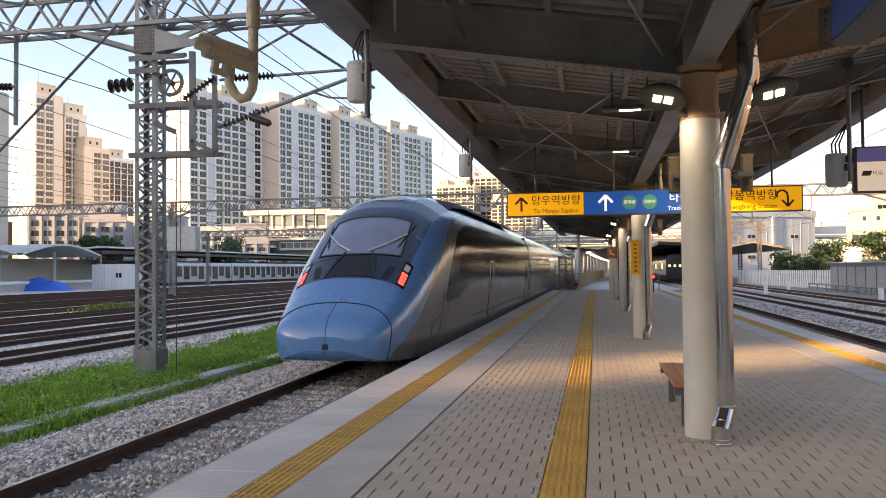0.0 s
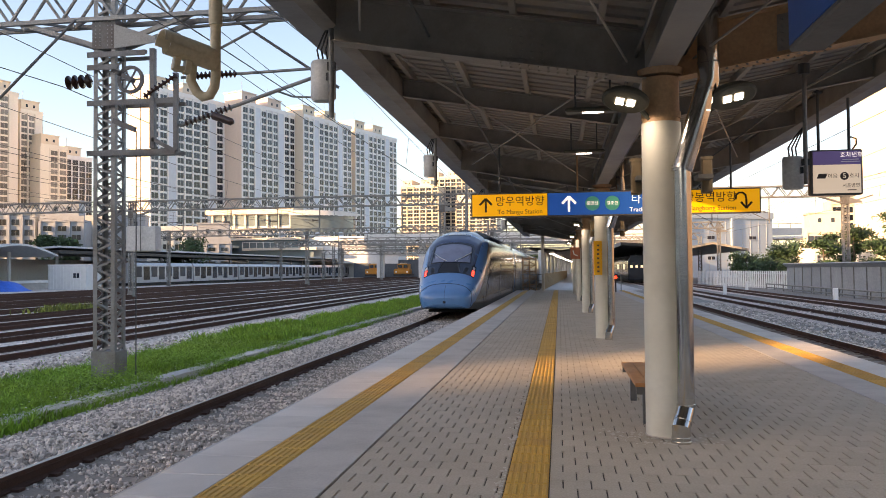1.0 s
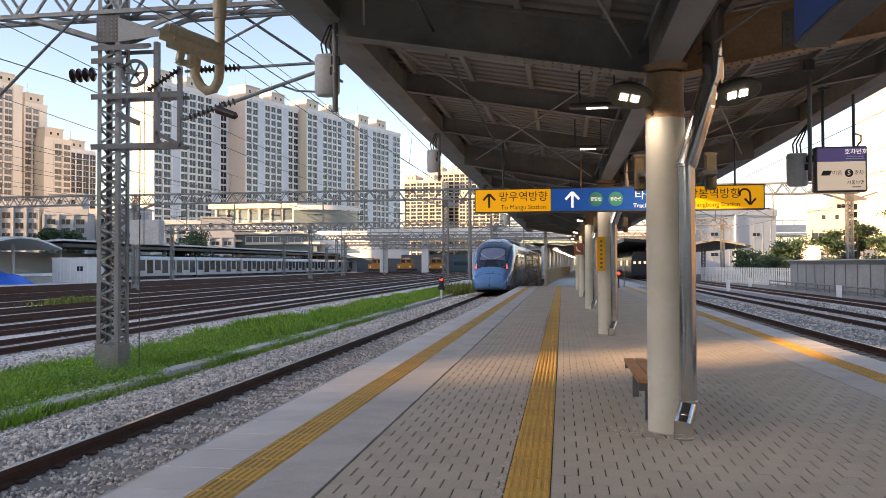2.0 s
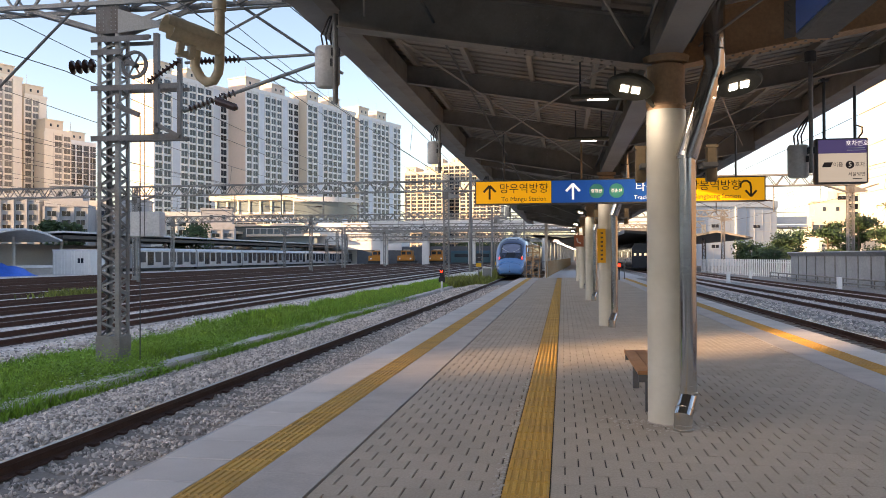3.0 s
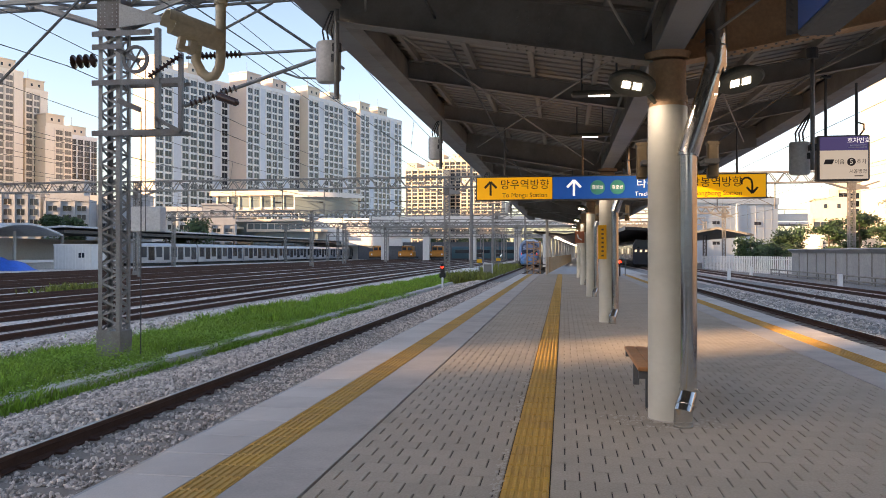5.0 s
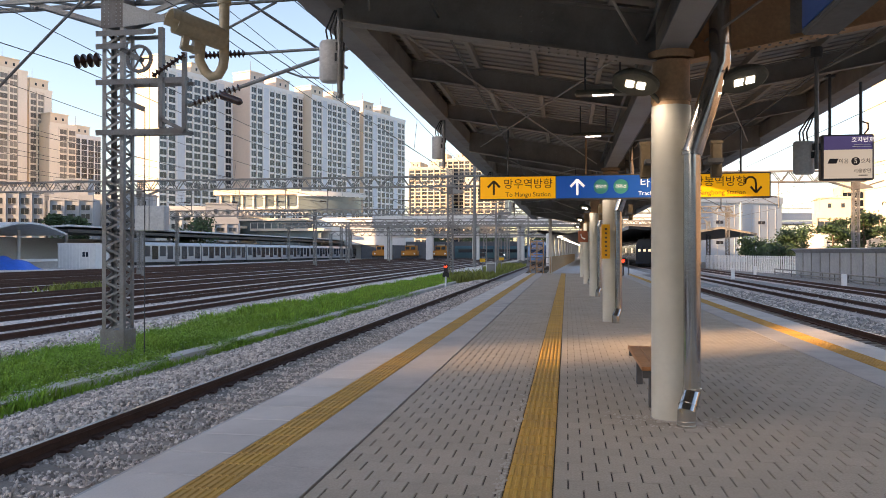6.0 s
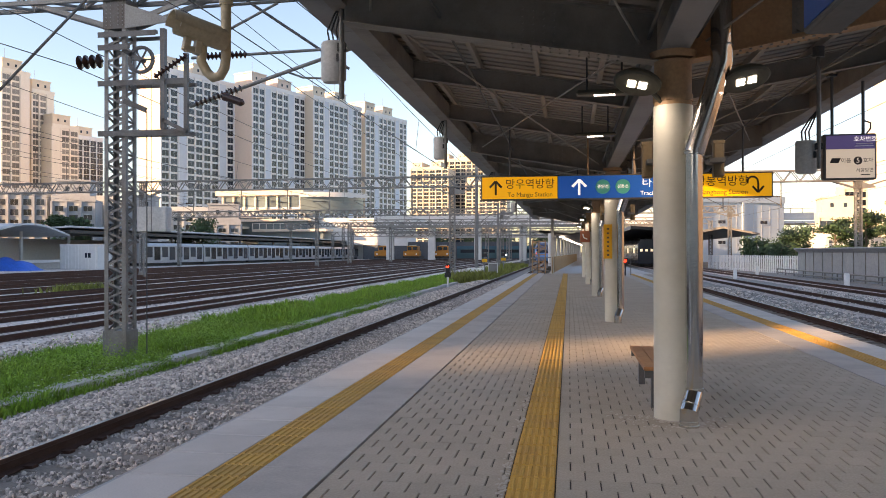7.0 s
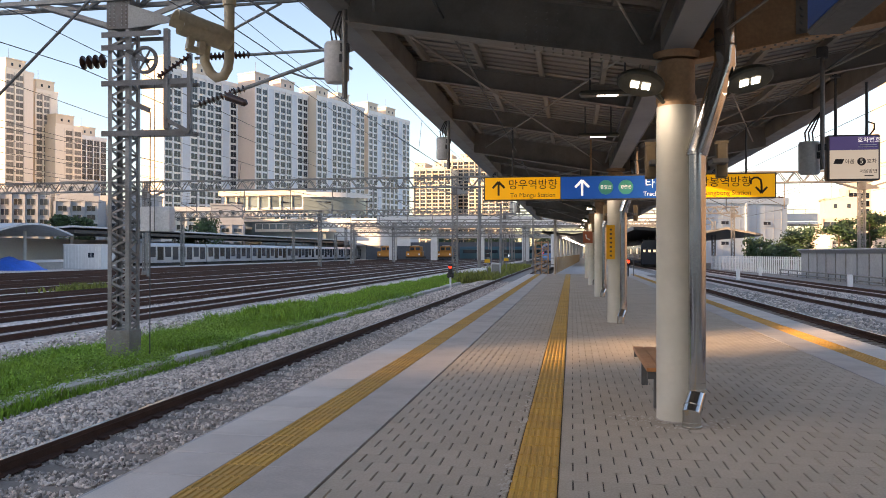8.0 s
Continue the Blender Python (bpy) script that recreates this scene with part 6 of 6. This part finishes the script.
def blades(name, mat, label, spots, seed):
    """Grass and weeds: bent two-part blades; spots yields x, y, z, height, width."""
    rnd = random.Random(seed)
    vs, fs = [], []
    for x, y, z, h, w in spots:
        a = rnd.uniform(0, 6.283)
        dx, dy = math.cos(a) * w, math.sin(a) * w
        lx, ly = rnd.gauss(0, 0.35) * h, rnd.gauss(0, 0.35) * h
        n = len(vs)
        vs += [(x - dx, y - dy, z), (x + dx, y + dy, z), (x + lx * 0.4 + dx * 0.8, y + ly * 0.4 + dy * 0.8, z + h * 0.6), (x + lx * 0.4 - dx * 0.8, y + ly * 0.4 - dy * 0.8, z + h * 0.6), (x + lx, y + ly, z + h)]
        fs += [(n, n + 1, n + 2, n + 3), (n + 3, n + 2, n + 4)]
    me = bpy.data.meshes.new(name)
    me.from_pydata(vs, [], fs)
    me.materials.append(mat)
    return tagged(new(name, me), label, "grass", kind="stuff")


def verge_spots(n, y0, y1, tall, wide, seed, x0=-11.9, x1=-8.72):
    rnd = random.Random(seed)
    k = 0
    while k < n:
        x, y = rnd.uniform(x0, x1), y0 + (y1 - y0) * rnd.random() ** 1.3
        d = noise.noise((x * 0.8, y * 0.5, 0.3)) + 0.5 * noise.noise((x * 2.5, y * 2.0, 5.0))
        edge = min(1.0, (x1 - x) / 0.35, (x - x0) / 0.7)
        if rnd.random() > 0.62 + 0.9 * d or rnd.random() > edge:
            continue
        k += 1
        z = -0.86 + 0.08 * min(1, max(0, (-8.4 - x)))
        yield x, y, z, tall * rnd.uniform(0.45, 1.3) * (1 + 0.6 * d), wide * rnd.uniform(0.6, 1.4)


blades("weed_strip", GRASS, "lush green weeds and grass on the verge", verge_spots(40000, 8, 26, 0.15, 0.012, 3), 4)
blades("trough_weeds", GRASS, "sparse green tufts in front of the trough", ((x + 0.55, y, -0.93, h * 0.6, w) for x, y, z, h, w in verge_spots(6500, 8, 34, 0.24, 0.013, 13, -9.3, -8.75)), 14)
blades("weed_strip_far", GRASS, "green grass along the verge", verge_spots(36000, 24, 75, 0.27, 0.022, 5), 6)
blades("dry_weeds", WEED, "yellow-green weeds by the relay cabinet", verge_spots(7000, 60, 120, 0.6, 0.05, 7, -9.6, -5.9), 8)
blades("siding_weeds", WEED, "tuft of pale weeds between the sidings", ((random.gauss(-27.6, 0.25), random.gauss(41, 1.6), -0.64, random.uniform(0.2, 0.55), 0.04) for k in range(400)), 9)


def clumps(name, label, n, y0, y1, x0, x1, tall, seed):
    """Broad-leaved weeds: domes of small pointed leaves, denser in patches."""
    rnd = random.Random(seed)
    vs, fs = [], []
    k = 0
    while k < n:
        x, y = rnd.uniform(x0, x1), y0 + (y1 - y0) * rnd.random() ** 1.3
        d = noise.noise((x * 0.7, y * 0.45, 9.0))
        if rnd.random() > 0.55 + d:
            continue
        k += 1
        h, r = tall * rnd.uniform(0.5, 1.25) * (1 + 0.7 * d), rnd.uniform(0.10, 0.24)
        z = -0.88 if x > -8.7 else -0.83
        for j in range(rnd.randint(34, 60)):
            a, q = rnd.uniform(0, 6.283), rnd.random() ** 0.6
            p = Vector((x + math.cos(a) * r * q, y + math.sin(a) * r * q, z + h * (1 - 0.6 * q * q) * rnd.uniform(0.25, 1.0)))
            u = Vector((math.cos(a) + rnd.gauss(0, 0.5), math.sin(a) + rnd.gauss(0, 0.5), rnd.uniform(-0.2, 0.8))).normalized()
            v = u.cross(Vector((rnd.gauss(0, 0.4), rnd.gauss(0, 0.4), 1))).normalized()
            sz = rnd.uniform(0.025, 0.055)
            m = len(vs)
            vs += [p, p + u * sz * 0.5 + v * sz * 0.3, p + u * sz * 1.2, p + u * sz * 0.5 - v * sz * 0.3]
            fs.append((m, m + 1, m + 2, m + 3))
    me = bpy.data.meshes.new(name)
    me.from_pydata(vs, [], fs)
    me.materials.append(GRASS)
    return tagged(new(name, me), label, "weeds", kind="stuff")


clumps("leafy_weeds", "leafy green weeds in uneven clumps on the verge", 950, 8, 28, -11.6, -8.95, 0.40, 31)
clumps("leafy_weeds_far", "leafy green weeds along the far verge", 500, 26, 70, -11.4, -8.85, 0.36, 32)
clumps("trough_clumps", "leafy weeds leaning over the cable trough", 430, 8, 44, -8.95, -8.3, 0.28, 33)
rw = random.Random(12)
vs, fs = [], []
for k in range(1400):
    x, y = rw.uniform(-9.2, -8.3), 8 + 40 * rw.random() ** 1.5
    z, s = -0.78 + rw.uniform(0.0, 0.14), rw.uniform(0.012, 0.022)
    n = len(vs)
    vs += [(x - s, y, z), (x, y - s, z + 0.005), (x + s, y, z), (x, y + s, z + 0.006)]
    fs.append((n, n + 1, n + 2, n + 3))
me = bpy.data.meshes.new("small_flowers")
me.from_pydata(vs, [], fs)
me.materials.append(WHITE)
tagged(new("small_flowers", me), "tiny white weed flowers along the trough", "flower", kind="stuff")


# ---- loose ballast stones ----
def stones(name, n, area, size, seed):
    """Rough crushed stones strewn over an area; area gives x, y, z."""
    rnd = np.random.RandomState(seed)
    t = (1 + 5 ** 0.5) / 2
    base = np.array([(-1, t, 0), (1, t, 0), (-1, -t, 0), (1, -t, 0), (0, -1, t), (0, 1, t), (0, -1, -t), (0, 1, -t), (t, 0, -1), (t, 0, 1), (-t, 0, -1), (-t, 0, 1)]) / 1.9
    tri = np.array([(0, 11, 5), (0, 5, 1), (0, 1, 7), (0, 7, 10), (0, 10, 11), (1, 5, 9), (5, 11, 4), (11, 10, 2), (10, 7, 6), (7, 1, 8), (3, 9, 4), (3, 4, 2), (3, 2, 6), (3, 6, 8), (3, 8, 9), (4, 9, 5), (2, 4, 11), (6, 2, 10), (8, 6, 7), (9, 8, 1)])
    c = np.array([area(rnd) for k in range(n)])
    s = size * rnd.uniform(0.55, 1.35, (n, 1, 1)) * rnd.uniform(0.6, 1.25, (n, 1, 3))
    p = base[None] * (1 + rnd.uniform(-0.3, 0.3, (n, 12, 1))) * s
    a = rnd.uniform(0, 6.283, n)
    b = rnd.uniform(-0.9, 0.9, n)
    x = p[..., 0] * np.cos(a)[:, None] - p[..., 1] * np.sin(a)[:, None]
    y = p[..., 0] * np.sin(a)[:, None] + p[..., 1] * np.cos(a)[:, None]
    z = p[..., 2]
    y, z = y * np.cos(b)[:, None] - z * np.sin(b)[:, None], y * np.sin(b)[:, None] + z * np.cos(b)[:, None]
    v = np.stack((x, y, z), -1) + c[:, None]
    f = tri[None] + (np.arange(n) * 12)[:, None, None]
    me = bpy.data.meshes.new(name)
    me.from_pydata(v.reshape(-1, 3).tolist(), [], f.reshape(-1, 3).tolist())
    me.materials.append(STONE)
    return tagged(new(name, me), "grey crushed ballast stones lying loose", "ballast", kind="stuff")


def bed_z(x):
    xs = [-8.6, -8.1, -7.5, -6.9, -6.4, -5.4, -4.0, -3.0]
    zs = [-0.98, -0.92, -0.82, -0.68, -0.63, -0.66, -0.66, -0.68]
    return float(np.interp(x, xs, zs))


def shoulder(y0, y1):
    def area(r):
        x, y = r.uniform(-8.55, -5.6), y0 + (y1 - y0) * r.rand() ** 1.4
        return x, y, bed_z(x) + r.uniform(-0.01, 0.04)
    return area


def between(y0, y1):
    def area(r):
        while True:
            x, y = r.uniform(-5.42, -3.1), y0 + (y1 - y0) * r.rand() ** 1.4
            if abs((y + 0.3) % 0.6 - 0.3) > 0.11 or r.rand() < 0.08:
                return x, y, -0.66 + r.uniform(-0.02, 0.025)
    return area


stones("shoulder_stones", 36000, shoulder(5, 30), 0.029, 1)
stones("shoulder_stones_far", 6000, shoulder(26, 60), 0.05, 2)
stones("four_foot_stones_far", 7000, between(22, 58), 0.042, 6)
stones("four_foot_stones", 27000, between(3.5, 24), 0.023, 3)


def siding(y0, y1, x0, x1):
    def area(r):
        return r.uniform(x0, x1), y0 + (y1 - y0) * r.rand() ** 1.3, -0.665 + r.uniform(-0.02, 0.025)
    return area


stones("siding_stones", 16000, siding(14, 48, -19.5, -11.7), 0.042, 4)
stones("east_stones", 9000, siding(12, 50, 7.6, 14.5), 0.05, 5)

# ---- pieces of the platform: edge stones, tactile tiles, pavers ----
es = Geo().box(-STONE_W / 2, STONE_W / 2 - 0.004, 0.005, 0.595, -0.085, 0.0).mesh("edge_stone", GRANITE, bevel=0.006)
for x, turn in ((EDGE_L + STONE_W / 2, 0), (EDGE_R - STONE_W / 2, 180)):
    for k in range(-15, 94):
        y = k * 0.6 + 0.3
        if y + 0.6 > PLAT_END:
            break
        part("edge_stone", es, None, platform, at=pose(x, y + (0.6 if turn else 0), random.uniform(-0.0015, 0.0015), 0, 0, turn))


def tactile_mesh(w):
    g = Geo().box(-w / 2 + 0.002, w / 2 - 0.002, 0.002, 0.298, -0.055, 0.001)
    for k in range(6):
        cx = -w / 2 + w * (k + 0.5) / 6
        g.add([(cx - 0.016, 0.012, 0.001), (cx + 0.016, 0.012, 0.001), (cx + 0.016, 0.288, 0.001), (cx - 0.016, 0.288, 0.001), (cx - 0.009, 0.02, 0.009), (cx + 0.009, 0.02, 0.009), (cx + 0.009, 0.28, 0.009), (cx - 0.009, 0.28, 0.009)],
              [(4, 5, 6, 7), (0, 1, 5, 4), (1, 2, 6, 5), (2, 3, 7, 6), (3, 0, 4, 7)])
    return g.mesh("tactile_tile", TACTILE)


slim, broad = tactile_mesh(SLIM_W), tactile_mesh(0.31)
for me, x in ((slim, EDGE_L + STONE_W + SLIM_W / 2), (slim, EDGE_R - STONE_W - SLIM_W / 2), (broad, -0.25)):
    for k in range(-29, 188):
        y = k * 0.3
        part("tactile_tile", me, None, platform, at=(x, y, random.uniform(-0.001, 0.001)))

PL, PW, GX, GY = 0.2, 0.225, 0.0048, 0.0004
rest_v, rest_f = [], []
rp = random.Random(21)
shared = {}


def paver_geo(w):
    c = 0.004
    g = Geo()
    x0, x1, y0, y1 = GX, w - GX, GY, PW - GY
    g.add([(x0, y0, -0.02), (x1, y0, -0.02), (x1, y1, -0.02), (x0, y1, -0.02), (x0, y0, -c), (x1, y0, -c), (x1, y1, -c), (x0, y1, -c), (x0 + c, y0, 0), (x1 - c, y0, 0), (x1 - c, y1, 0), (x0 + c, y1, 0)],
          [(0, 1, 5, 4), (1, 2, 6, 5), (2, 3, 7, 6), (3, 0, 4, 7), (4, 5, 9, 8), (5, 6, 10, 9), (6, 7, 11, 10), (7, 4, 8, 11), (8, 9, 10, 11)])
    return g


for r in range(int(-8.6 / PW), int((PLAT_END - 0.2) / PW)):
    y = r * PW
    for a, b in ((JOIN_L + 0.006, -0.407), (-0.093, JOIN_R - 0.006)):
        x = a - (PL / 2 if r % 2 else 0.0)
        while x < b - 0.01:
            x0, x1 = max(x, a), min(x + PL, b)
            x += PL
            if x1 - x0 < 0.03:
                continue
            w = round(x1 - x0, 3)
            z = rp.uniform(-0.0012, 0.0008)
            if 4.6 < y < 7.2:
                if w not in shared:
                    shared[w] = paver_geo(w).mesh("paver", PAVER)
                part("paver", shared[w], None, platform, at=(x0, y, z))
            else:
                g = paver_geo(w)
                n = len(rest_v)
                rest_v += [(vx + x0, vy + y, vz + z) for vx, vy, vz in g.v]
                rest_f += [tuple(i + n for i in f) for f in g.f]
me = bpy.data.meshes.new("paver_field")
me.from_pydata(rest_v, [], rest_f)
me.materials.append(PAVER_I)
tagged(part("paver_field", me, None, platform, "small grey pavers laid in rows"), kind="stuff")


# pale mortar smears beside the tactile row and round the column's foot
rm = random.Random(44)
vs, fs = [], []
for k in range(520):
    if k < 380:
        x, y = -0.412 - abs(rm.gauss(0, 0.035)), rm.uniform(4.4, 11.5)
        if noise.noise((3.0, y * 1.3, 1.0)) < -0.05:
            continue
    else:
        a, d = rm.uniform(2.6, 6.6), rm.uniform(0.2, 0.62)
        x, y = MID + math.cos(a) * d, COLS[1] + math.sin(a) * d * 0.9
    r = rm.uniform(0.006, 0.022) * (1.6 if rm.random() < 0.12 else 1.0)
    n = len(vs)
    for j in range(7):
        t = 2 * math.pi * j / 7
        q = r * rm.uniform(0.5, 1.3)
        vs.append((x + q * math.cos(t) * 0.8, y + q * math.sin(t) * 1.5, 0.0022 + 0.0003 * (k % 7)))
    fs.append(tuple(range(n, n + 7)))
me = bpy.data.meshes.new("mortar_smears")
me.from_pydata(vs, [], fs)
me.materials.append(surface("mortar", (0.56, 0.51, 0.44), 0.9, coarse=9, fine=80, bump=0.1, worldly=True))
tagged(part("mortar_smears", me, None, platform, "pale dried mortar smears"), kind="stuff")

# ---- what moves ----
def motions():
    rows = [(0.0, 13.3), (0.5, 22.6), (1.0, 32.2), (1.5, 41.7), (3.0, 70.6), (3.5, 80.2), (4.0, 89.6), (4.5, 98.6), (6.0, 124.0), (7.0, 141.0), (8.0, 160.0)]
    walk(train, [(t, pose(-4.75, y, RAIL)) for t, y in rows])


motions()
